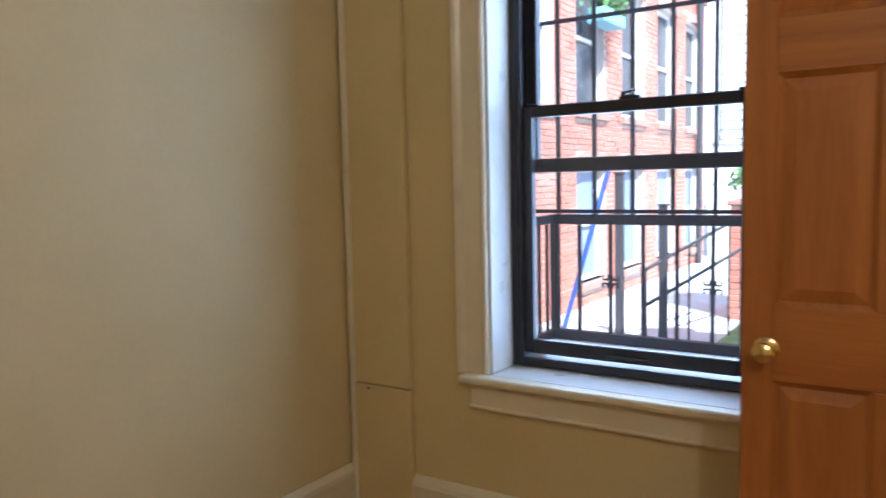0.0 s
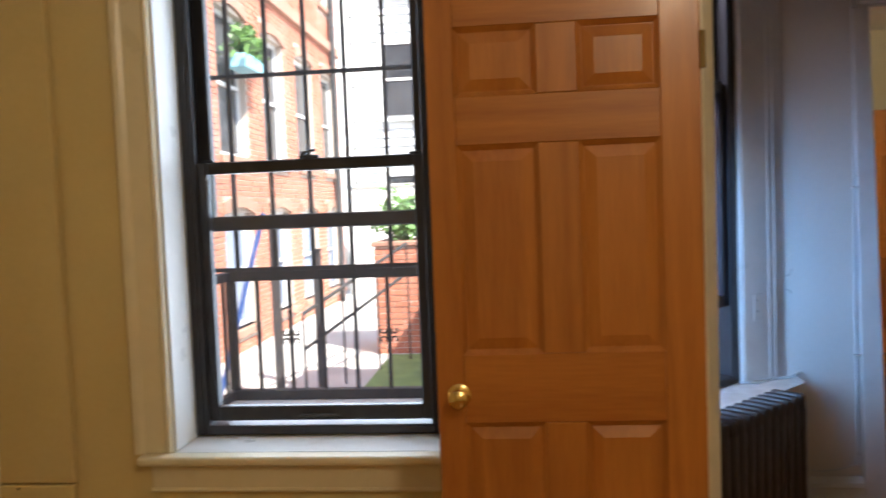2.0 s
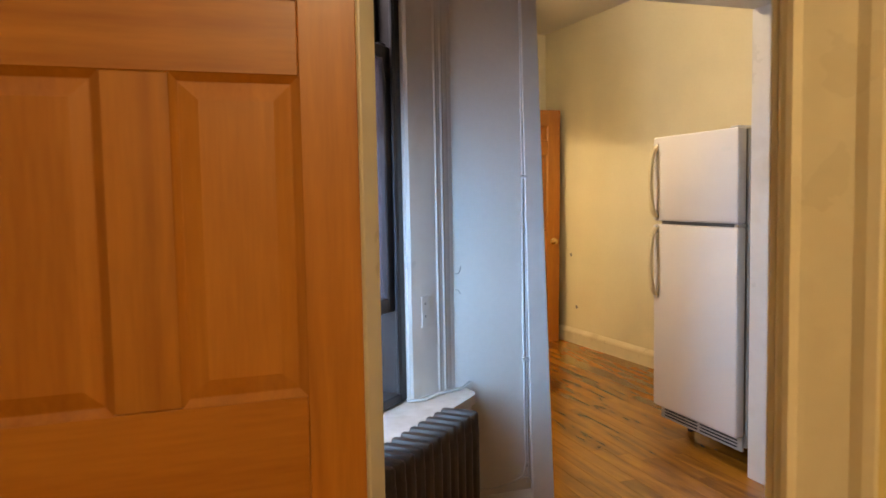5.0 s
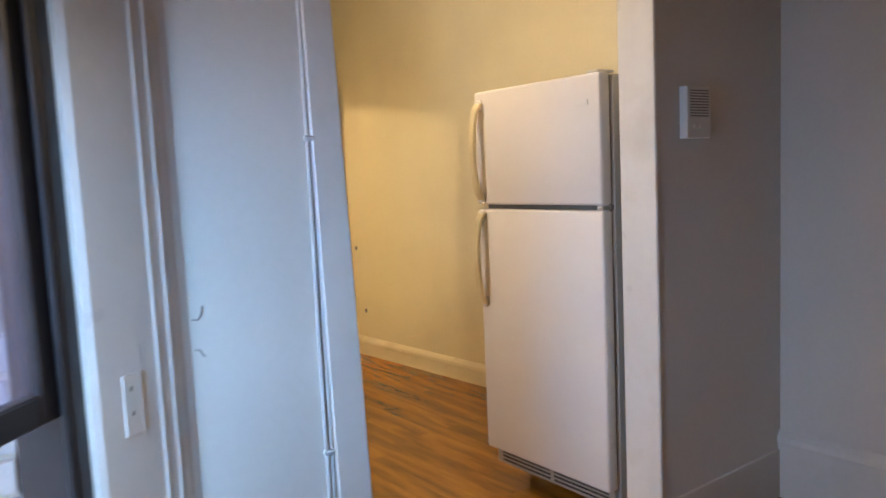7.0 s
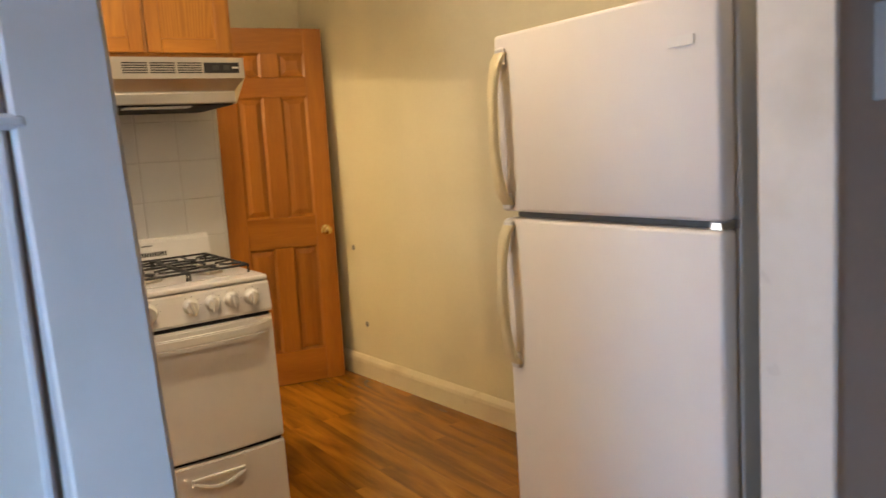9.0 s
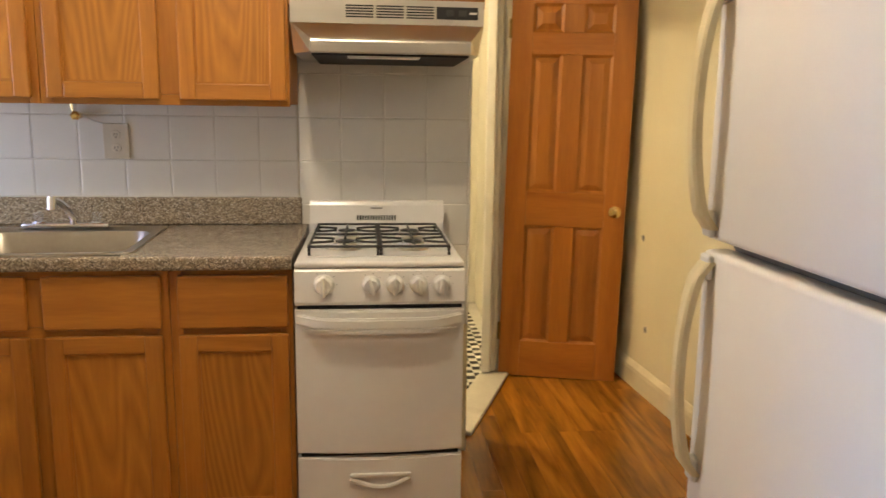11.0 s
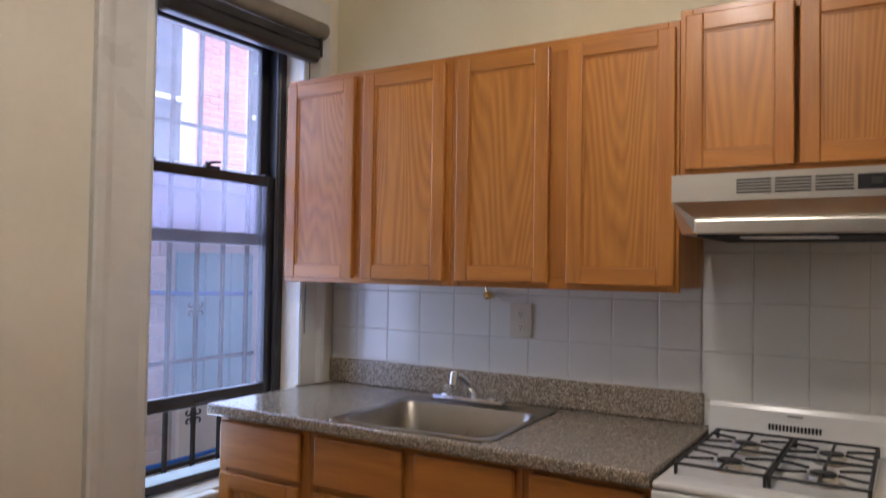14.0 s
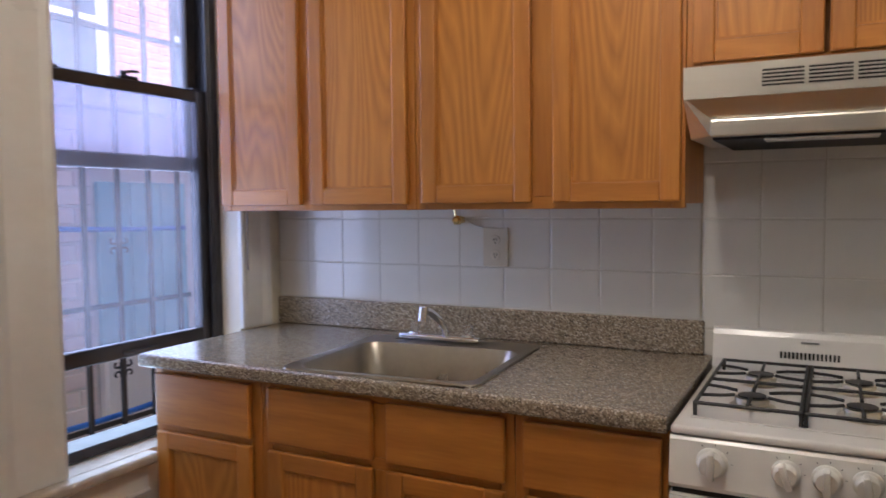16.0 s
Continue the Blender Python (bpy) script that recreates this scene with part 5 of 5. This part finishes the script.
# unseen lamp holders, added above the bulbs inferred for the rooms
for x, y, z, nm in ((1.2, -0.5, HEIGHT, "ceiling_lamp"), (1.98, 4.25, HEIGHT, "ceiling_lamp"), (1.7, 6.46, HEIGHT, "ceiling_lamp")):
    lp = thing(nm, pose(x, y, z - 0.001), "plain white ceiling lamp holder", "lamp", "ceiling lamps")
    part("base", lathe(bm_new(), [(0.05, -0.0), (0.05, -0.025), (0.03, -0.045), (0.02, -0.07)], None, 20), PLASTIC, lp, smooth=True)

# scuff marks and chips on painted woodwork
for m, pts, label in ((pose(0, 3.1935, 0), [(1.372, 0, 1.02), (1.384, 0, 1.018), (1.392, 0, 1.03), (1.394, 0, 1.045)], "thin dark scuff on the white pier"),
                      (pose(0, 3.1935, 0), [(1.374, 0, 0.96), (1.384, 0, 0.957), (1.392, 0, 0.943)], "thin dark scuff on the white pier"),
                      (pose(3.686, 0, 0), [(0.002, 5.33, 0.128), (0.011, 5.18, 0.124), (0.019, 5.04, 0.118)], "thin dark crack above the kitchen skirting")):
    sc = thing("scuff_mark", m, label, "mark", "scuff marks", "structure")
    part("stroke", tube(bm_new(), pts, 0.0016, 4), GREY_GASKET, sc)

# ---- yard outside ----
YARD = -0.35
bm = bm_new()
box(bm, (-400, -400, YARD - 0.3), (400, 500, YARD))
tagged(part("ground", bm, CONCRETE), "sunlit pale concrete yard", "ground", kind="structure")
bm = bm_new()
box(bm, (-1.25, 6.2, YARD), (0.9, 8.6, YARD + 0.02), 0.01)
tagged(part("turf_mat", bm, MOSS), "patch of green turf on the yard floor", "turf")


def brick_field(name, parent, origin, ux, length, z0, z1, holes, material, normal, label=""):
    """Brickwork as one mesh: each brick its own block, in running bond, on a face that runs along ux and looks along normal."""
    ux, nn, o = Vector(ux), Vector(normal), Vector(origin)
    verts, faces = [], []
    bl, bh, j, d = 0.205, 0.060, 0.010, 0.009
    rnd = random.Random(5)
    row, z = 0, z0
    while z + bh <= z1 + 0.001:
        s = -(bl / 2 if row % 2 else 0)
        while s < length:
            a, b = max(s, 0), min(s + bl, length)
            if b - a > 0.03:
                cut = [(h0, h1) for h0, h1, k0, k1 in holes if z + bh > k0 and z < k1]
                spans = [(a, b)]
                for h0, h1 in cut:
                    spans = [q for p_, r_ in spans for q in ((p_, min(r_, h0)), (max(p_, h1), r_)) if q[1] - q[0] > 0.03]
                for p_, r_ in spans:
                    k = len(verts)
                    dd = d + rnd.uniform(-0.004, 0.005)
                    for zz in (z, z + bh):
                        for ss in (p_, r_):
                            verts.append(o + ux * ss + Vector((0, 0, zz)))
                    for zz in (z + 0.003, z + bh - 0.003):
                        for ss in (p_ + 0.003, r_ - 0.003):
                            verts.append(o + ux * ss + Vector((0, 0, zz)) + nn * dd)
                    faces += [(k + 4, k + 5, k + 7, k + 6), (k, k + 1, k + 5, k + 4), (k + 2, k + 3, k + 7, k + 6), (k, k + 2, k + 6, k + 4), (k + 1, k + 3, k + 7, k + 5)]
            s += bl + j
        z += bh + j
        row += 1
    me = bpy.data.meshes.new(name)
    me.from_pydata([tuple(v) for v in verts], [], faces)
    me.materials.append(material)
    ob = new(name, me)
    ob.parent = parent
    return tagged(ob, label, kind="stuff")


# brick tenement along the yard; its face looks to +x
tenement = thing("brick_building", pose(-3.2, 3.2, YARD), "sunlit red brick apartment building with arched window heads", "building")
cols = [2.2 + 1.62 * k for k in range(6)]
holes = []
for c in cols:
    for z in (2.45, 5.55):
        holes.append((c, c + 0.95, z, z + 1.8))
    if c > 4:
        holes.append((c, c + 0.95, 0.3, 1.75))
LEN, TALL = 11.6, 9.0
bm = bm_new()
ys = sorted({0.0, LEN} | {h[0] for h in holes} | {h[1] for h in holes})
for a, b in zip(ys, ys[1:]):
    zz = sorted([(h[2], h[3]) for h in holes if h[0] <= a + 1e-6 and h[1] >= b - 1e-6])
    z = 0.0
    for z0, z1 in zz:
        box(bm, (-0.3, a, z), (0, b, z0))
        z = z1
    box(bm, (-0.3, a, z), (0, b, TALL))
part("wall", bm, MORTAR, tenement)
brick_field("brickwork", tenement, (0, 0, 0), (0, 1, 0), LEN, 0.0, TALL, [(h[0] - 0.02, h[1] + 0.02, h[2] - 0.12, h[3] + 0.16) for h in holes], BRICK, (1, 0, 0), "weathered red brick in running bond")
for i, (a, b, z0, z1) in enumerate(holes):
    win = part("window", box(bm_new(), (-0.14, a + 0.04, z0 + 0.04), (-0.12, b - 0.04, z1 - 0.04)), DARK_GLASS if i % 3 else SHADE_BLUE, tenement)
    bm = bm_new()
    for lo, hi in (((-0.16, a, z0), (-0.09, a + 0.06, z1)), ((-0.16, b - 0.06, z0), (-0.09, b, z1)), ((-0.16, a + 0.06, z1 - 0.06), (-0.09, b - 0.06, z1)),
                   ((-0.16, a + 0.06, z0), (-0.09, b - 0.06, z0 + 0.06)), ((-0.14, a + 0.06, (z0 + z1) / 2 - 0.025), (-0.08, b - 0.06, (z0 + z1) / 2 + 0.025))):
        box(bm, lo, hi)
    part("frame", bm, SIDING, win)
    part("sill", box(bm_new(), (-0.1, a - 0.06, z0 - 0.10), (0.07, b + 0.06, z0), 0.01), STONE, win)
    bm = bm_new()
    n = 10
    up = [(a - 0.06 + (b - a + 0.12) * k / n, z1 + 0.02 + 0.10 * math.sin(math.pi * k / n) + 0.10) for k in range(n + 1)]
    dn = [(y, z - 0.15 if 0 < k < n else z - 0.14) for k, (y, z) in enumerate(up)]
    vs = [[bm.verts.new((x, y, z)) for y, z in up + list(reversed(dn))] for x in (-0.02, 0.045)]
    bm.faces.new(vs[0])
    bm.faces.new(list(reversed(vs[1])))
    for k in range(len(vs[0])):
        kk = (k + 1) % len(vs[0])
        bm.faces.new((vs[0][kk], vs[0][k], vs[1][k], vs[1][kk]))
    bmesh.ops.recalc_face_normals(bm, faces=bm.faces)
    part("lintel", bm, STONE, win)
part("cornice_band", box(bm_new(), (0.0, 0.0, 4.75), (0.08, LEN, 4.93), 0.01), STONE, tenement)
part("drain_pipe", rod(bm_new(), (0.10, 10.9, 0.0), (0.10, 10.9, TALL), 0.055, 10), IRON, tenement)
bm = bm_new()
box(bm, (0.046, 5.65, 3.5), (0.30, 6.35, 3.68), 0.02, 2)
pb = part("planter_box", bm, TEAL, tenement)


def leaves(name, parent, c, size, count, seed, mtl, leaf=0.06):
    rnd = random.Random(seed)
    verts, faces = [], []
    for _ in range(count):
        p = Vector([c[k] + rnd.gauss(0, 0.42) * size[k] for k in range(3)])
        a = Vector((rnd.uniform(-1, 1), rnd.uniform(-1, 1), rnd.uniform(-0.5, 1))).normalized()
        b = a.orthogonal().normalized()
        s = leaf * rnd.uniform(0.6, 1.4)
        k = len(verts)
        verts += [tuple(p - a * s), tuple(p + b * s * 0.4 + Vector((0, 0, 0.01))), tuple(p + a * s), tuple(p - b * s * 0.4)]
        faces.append((k, k + 1, k + 2, k + 3))
    me = bpy.data.meshes.new(name)
    me.from_pydata(verts, [], faces)
    me.materials.append(mtl)
    ob = new(name, me)
    ob.parent = parent
    return tagged(ob, kind="stuff")


leaves("foliage", tenement, (0.2, 6.0, 3.84), (0.16, 0.5, 0.2), 420, 3, LEAF, 0.07)

# far clapboard building and white house end
far = thing("clapboard_building", pose(-3.4, 17.2, YARD), "pale clapboard house with fire escape across the yard", "building")
part("wall", box(bm_new(), (0.0, 0.05, 0.0), (8.0, 5.0, 9.5)), SIDING, far)
for k in range(46):
    bm = bm_new()
    extrude_x(bm, [(0.049, 0.2 * k), (0.0, 0.2 * k), (0.035, 0.2 * k + 0.199), (0.049, 0.2 * k + 0.199)], 0.0, 8.0)
    part("board", bm, SIDING, far)
for cx in (0.75, 2.6, 4.6, 6.4):
    for cz in (0.9, 3.9, 6.7):
        win = part("window", box(bm_new(), (cx, -0.03, cz), (cx + 0.9, 0.02, cz + 1.6)), DARK_GLASS, far)
        bm = bm_new()
        for lo, hi in (((cx - 0.1, -0.06, cz - 0.08), (cx, 0.0, cz + 1.7)), ((cx + 0.9, -0.06, cz - 0.08), (cx + 1.0, 0.0, cz + 1.7)), ((cx, -0.06, cz + 1.6), (cx + 0.9, 0.0, cz + 1.72)), ((cx - 0.1, -0.12, cz - 0.14), (cx + 1.0, 0.0, cz - 0.08)), ((cx, -0.055, cz + 0.78), (cx + 0.9, -0.03, cz + 0.84))):
            box(bm, lo, hi)
        part("frame", bm, WHITE_STUCCO, win)
for cz in (3.4, 6.2):
    bm = bm_new()
    for k in range(8):
        box(bm, (1.9, -0.9 + 0.11 * k, cz), (4.3, -0.85 + 0.11 * k, cz + 0.03))
    for k in range(25):
        box(bm, (1.9 + 0.1 * k, -0.92, cz), (1.915 + 0.1 * k, -0.905, cz + 0.9))
    box(bm, (1.9, -0.93, cz + 0.88), (4.3, -0.9, cz + 0.92))
    part("fire_escape", bm, IRON, far)
white = thing("white_house", pose(-5.0, 16.2, YARD), "white stucco house end", "building")
part("wall", box(bm_new(), (-3.0, 0.0, 0.0), (1.55, 5.0, 11.0)), WHITE_STUCCO, white)
part("chimney", box(bm_new(), (0.9, -0.3, 0.0), (1.5, 0.0, 12.0), 0.02), WHITE_STUCCO, white)
wallx = thing("yard_wall", pose(-3.2, 15.2, YARD), "low white garden wall across the yard", "garden wall")
part("wall", box(bm_new(), (0.02, 0.0, 0.0), (9.0, 0.2, 2.2)), WHITE_STUCCO, wallx)
part("coping", box(bm_new(), (0.0, -0.04, 2.2), (9.0, 0.24, 2.26), 0.01), CONCRETE, wallx)

# brick planter with shrubs
pln = thing("brick_planter", pose(-1.42, 8.75, YARD), "low red brick planter with green shrubs on top", "planter")
part("core", box(bm_new(), (0.0, 0.0, 0.0), (2.4, 0.9, 1.28)), MORTAR, pln)
brick_field("brickwork", pln, (0, 0, 0), (1, 0, 0), 2.4, 0.0, 1.27, [], BRICK, (0, -1, 0))
brick_field("brickwork", pln, (0, 0, 0), (0, 1, 0), 0.9, 0.0, 1.27, [], BRICK, (-1, 0, 0))
part("coping", box(bm_new(), (-0.04, -0.04, 1.28), (2.44, 0.94, 1.34), 0.012), STONE, pln)
leaves("foliage", pln, (0.35, 0.4, 1.6), (0.4, 0.4, 0.32), 900, 8, LEAF, 0.06)
leaves("foliage", pln, (1.5, 0.4, 1.55), (0.6, 0.4, 0.28), 900, 9, LEAF, 0.06)

# posts, railing, leaning pole
for x, y, h in ((-1.93, 6.6, 1.65), (-1.62, 6.9, 1.35)):
    ps = thing("steel_post", pose(x, y, YARD), "dark steel post in the yard", "post", "yard posts")
    part("shaft", box(bm_new(), (-0.035, -0.035, 0), (0.035, 0.035, h), 0.005), IRON, ps)
    part("cap", box(bm_new(), (-0.045, -0.045, h), (0.045, 0.045, h + 0.02), 0.005), IRON, ps)
rl = thing("stair_railing", pose(-1.72, 6.7, YARD), "dark sloping stair railing in the yard", "railing")
for z in (0.45, 0.78):
    part("rail", rod(bm_new(), (0, 0, z), (0.75, 1.6, z + 0.55), 0.018, 8), IRON, rl)
for k in range(4):
    part("baluster", rod(bm_new(), (0.25 * k, 0.53 * k, 0.0), (0.25 * k, 0.53 * k, 0.79 + 0.18 * k), 0.012, 6), IRON, rl)
bp_ = thing("blue_pole", pose(-2.35, 6.1, YARD), "dark blue pole leaning in the yard", "pole")
part("shaft", rod(bm_new(), (0, 0, 0), (0.42, 0.25, 1.72), 0.022, 8), NAVY, bp_)
part("foot", rod(bm_new(), (0, 0, 0), (0.02, 0.012, 0.08), 0.03, 8), IRON, bp_)

# what the kitchen window looks onto
gw = thing("garden_wall", pose(-0.32, 4.9, YARD), "garden wall with teal boards and a white coping close outside the kitchen", "garden wall")
part("wall", box(bm_new(), (0.0, 0.0, 0.0), (0.12, 1.75, 2.12)), WHITE_STUCCO, gw)
# pale brick colour replaces sun that the house blocks from this wall
brick_field("brickwork", gw, (0.12, 0, 0), (0, 1, 0), 0.50, 0.0, 2.1, [], SUNLIT_BRICK, (1, 0, 0))
part("coping", box(bm_new(), (-0.05, -0.03, 2.12), (0.19, 1.78, 2.24), 0.02, 2), WHITE_STUCCO, gw)
# white plinth stands in for the sunlit base of the wall
part("plinth", box(bm_new(), (0.121, 0.51, 0.0), (0.17, 1.75, 1.16), 0.01), WHITE_STUCCO, gw)
for k in range(8):
    part("board", box(bm_new(), (0.125, 0.515 + 0.153 * k, 1.165), (0.15, 0.664 + 0.153 * k, 1.84), 0.004), TEAL, gw)
for x, z, y0, y1 in ((-0.12, 1.33, 4.85, 6.7), (-0.02, 0.64, 4.6, 5.9)):
    hs = thing("blue_rope", pose(x, y0, z), "bright blue rope strung between stakes outside the kitchen", "rope", "blue ropes")
    part("line", tube(bm_new(), [(0, (y1 - y0) * k / 8, -0.03 * math.sin(math.pi * k / 8)) for k in range(9)], 0.010, 6), BLUE, hs)
    for yy in (0, y1 - y0):
        part("stake", rod(bm_new(), (0, yy, YARD - z), (0, yy, 0.03), 0.014, 6), IRON, hs)
# brick skin of the light shaft by the middle-room window
shaft = thing("shaft_brickwork", pose(0.2, 3.192, 0), "shaded brickwork of the light shaft outside the angled window", "brick wall")
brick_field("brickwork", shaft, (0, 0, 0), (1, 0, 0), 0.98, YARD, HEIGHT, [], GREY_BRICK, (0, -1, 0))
part("backing", box(bm_new(), (0.0, -0.001, YARD), (0.98, 0.002, HEIGHT)), MORTAR, shaft)

# ---- floors and tiles: the pieces ----
floor = thing("floor", pose(0, 0, 0), "amber varnished narrow oak floorboards, worn and stained", "floor", kind="structure")
bm = bm_new()
prism(bm, [(-1.6, -2.12), (2.66, -2.12), (2.66, 0.02), (3.66, 0.02), (3.66, 3.2), (3.93, 3.2), (3.93, 8.25), (0.96, 8.25), (0.96, 5.86), (0.2, 5.86), (0.2, 3.2), (1.15, 3.2), (0.5, 2.54), (-1.6, 2.54)], YARD + 0.002, -0.016)
part("subfloor", bm, GAP, floor)
rnd = random.Random(11)
plank_meshes = {}
PW = 0.0835


def plank_mesh(n):
    """Shared board of a whole number of decimetres, with eased top edges."""
    if n not in plank_meshes:
        bm = bm_new()
        e, w, l = 0.0005, PW - 0.0007, n * 0.1 - 0.0007
        prism(bm, [(0, 0), (w, 0), (w, l), (0, l)], -0.015, -0.0006)
        lo = [v for v in bm.verts if v.co.z > -0.01]
        top = [f for f in bm.faces if all(v in lo for v in f.verts)]
        r = bmesh.ops.extrude_face_region(bm, geom=top)
        vs = [v for v in r["geom"] if isinstance(v, bmesh.types.BMVert)]
        for v in vs:
            v.co.z = 0.0
            v.co.x += e if v.co.x < w / 2 else -e
            v.co.y += e if v.co.y < l / 2 else -e
        bmesh.ops.delete(bm, geom=top, context="FACES")
        me = bpy.data.meshes.new("board")
        bm.normal_update()
        bm.to_mesh(me)
        bm.free()
        me.materials.append(PLANK)
        plank_meshes[n] = me
    return plank_meshes[n]


rest_v, rest_f = [], []
count = 0
x = -1.5
while x < 3.82:
    y = -2.0 - rnd.randint(0, 9) * 0.1
    if x < 0.4:
        spans = [(-2.05, 2.45)]
    elif x < 1.15:
        spans = [(-2.05, x + 1.95), (3.2, 5.85)]
    elif x < 2.58:
        spans = [(-2.05, 6.92)]
    elif x < 3.57:
        spans = [(0.05, 6.92)]
    else:
        spans = [(3.2, 6.92)]
    while y < 6.95:
        n = rnd.choice((8, 10, 12, 14, 17))
        y1 = y + n * 0.1
        if x > 1.15 and y1 > 2.0 and y1 < 6.92 and count < 300 and (x < 3.57 or y > 3.2):
            ob = new("board", plank_mesh(n))
            ob.parent = floor
            ob.location = (x, y, rnd.uniform(-0.00015, 0.00015))
            count += 1
        else:
            for s0, s1 in spans:
                ya, yb = max(y, s0), min(y1, s1)
                if yb - ya < 0.02:
                    continue
                k = len(rest_v)
                for z, e in ((-0.004, 0.0), (0.0, 0.0004)):
                    rest_v += [(x + e, ya + e, z), (x + PW - 0.0007 - e, ya + e, z), (x + PW - 0.0007 - e, yb - 0.0007 - e, z), (x + e, yb - 0.0007 - e, z)]
                rest_f += [(k + 4, k + 5, k + 6, k + 7)] + [(k + i, k + (i + 1) % 4, k + 4 + (i + 1) % 4, k + 4 + i) for i in range(4)]
        y = y1
    x += PW
me = bpy.data.meshes.new("other_boards")
me.from_pydata(rest_v, [], rest_f)
me.materials.append(PLANK)
ob = new("other_boards", me)
ob.parent = floor
tagged(ob, kind="stuff")

# bathroom mosaic floor
bfl = thing("bathroom_floor", pose(1.0, 5.87, 0.004), "black and white chequered mosaic bathroom floor", "floor", kind="structure")
part("bed", prism(bm_new(), [(0.0, 0.0), (1.66, 0.0), (2.0, 0.86), (2.05, 2.3), (0, 2.3)], 0.0, 0.012), GROUT, bfl)
for dark in (True, False):
    verts, faces = [], []
    c, g = 0.048, 0.0015
    for i in range(int(1.4 / c)):
        for j in range(int(2.2 / c)):
            if ((i + j) % 2 == 0) != dark:
                continue
            x0, y0 = 0.62 + i * c, 0.0 + j * c
            if x0 + c > 1.66 + y0 * 0.395 - 0.02 or x0 + c > 2.0:
                continue
            k = len(verts)
            for z, e in ((0.012, 0.0), (0.0155, 0.001)):
                verts += [(x0 + g + e, y0 + g + e, z), (x0 + c - g - e, y0 + g + e, z), (x0 + c - g - e, y0 + c - g - e, z), (x0 + g + e, y0 + c - g - e, z)]
            faces += [(k + 4, k + 5, k + 6, k + 7)] + [(k + q, k + (q + 1) % 4, k + 4 + (q + 1) % 4, k + 4 + q) for q in range(4)]
    me = bpy.data.meshes.new("mosaic")
    me.from_pydata(verts, [], faces)
    me.materials.append(BLACK_TILE if dark else WHITE_TILE)
    ob = new("mosaic", me)
    ob.parent = bfl
    tagged(ob, kind="stuff")

# wall tiles behind counter and stove
part("tile_bed", box(bm_new(), (0.004, -0.0056, 1.035), (1.568, -0.0005, 1.40)), GROUT, tile_wall)
part("tile_bed", box(bm_new(), (1.570, -0.0056, 0.60), (2.2205, -0.0005, 1.72)), GROUT, tile_wall)
tile_meshes = {}


def tile(x0, z0, x1, z1):
    """A glazed tile with a cushioned edge on the counter wall, in room measure."""
    key = (round(x1 - x0, 3), round(z1 - z0, 3))
    if key not in tile_meshes:
        w, h = x1 - x0, z1 - z0
        me = bpy.data.meshes.new("tile")
        g, e = 0.0011, 0.0035
        v = []
        for y, k in ((-0.001, g), (-0.0052, g), (-0.0068, g + e)):
            v += [(k, y, k), (w - k, y, k), (w - k, y, h - k), (k, y, h - k)]
        f = [(8, 9, 10, 11)] + [(a + i, a + (i + 1) % 4, a + 4 + (i + 1) % 4, a + 4 + i) for a in (0, 4) for i in range(4)]
        me.from_pydata(v, [], f)
        me.materials.append(TILE)
        tile_meshes[key] = me
    ob = new("tile", tile_meshes[key])
    ob.parent = tile_wall
    ob.location = (x0 - 0.44, -0.0005, z0)
    ob.rotation_euler = (rnd.uniform(-0.003, 0.003), 0, rnd.uniform(-0.003, 0.003))


T = 0.1605
for r, (z0, z1) in enumerate(((1.043, 1.178), (1.178, 1.339), (1.339, 1.40))):
    xs = [0.446] + [0.5835 + T * k for k in range(9)] + [2.008]
    for a, b in zip(xs, xs[1:]):
        tile(a, z0, b, z1)
for r in range(8):
    z0 = 0.696 + T * r - 0.161
    if z0 + T > 1.70:
        break
    xs = [2.012, 2.167, 2.328, 2.488, 2.648]
    for a, b in zip(xs, xs[1:]):
        tile(a, z0, b, z0 + T)
    tile(2.648, z0, 2.660, z0 + T)
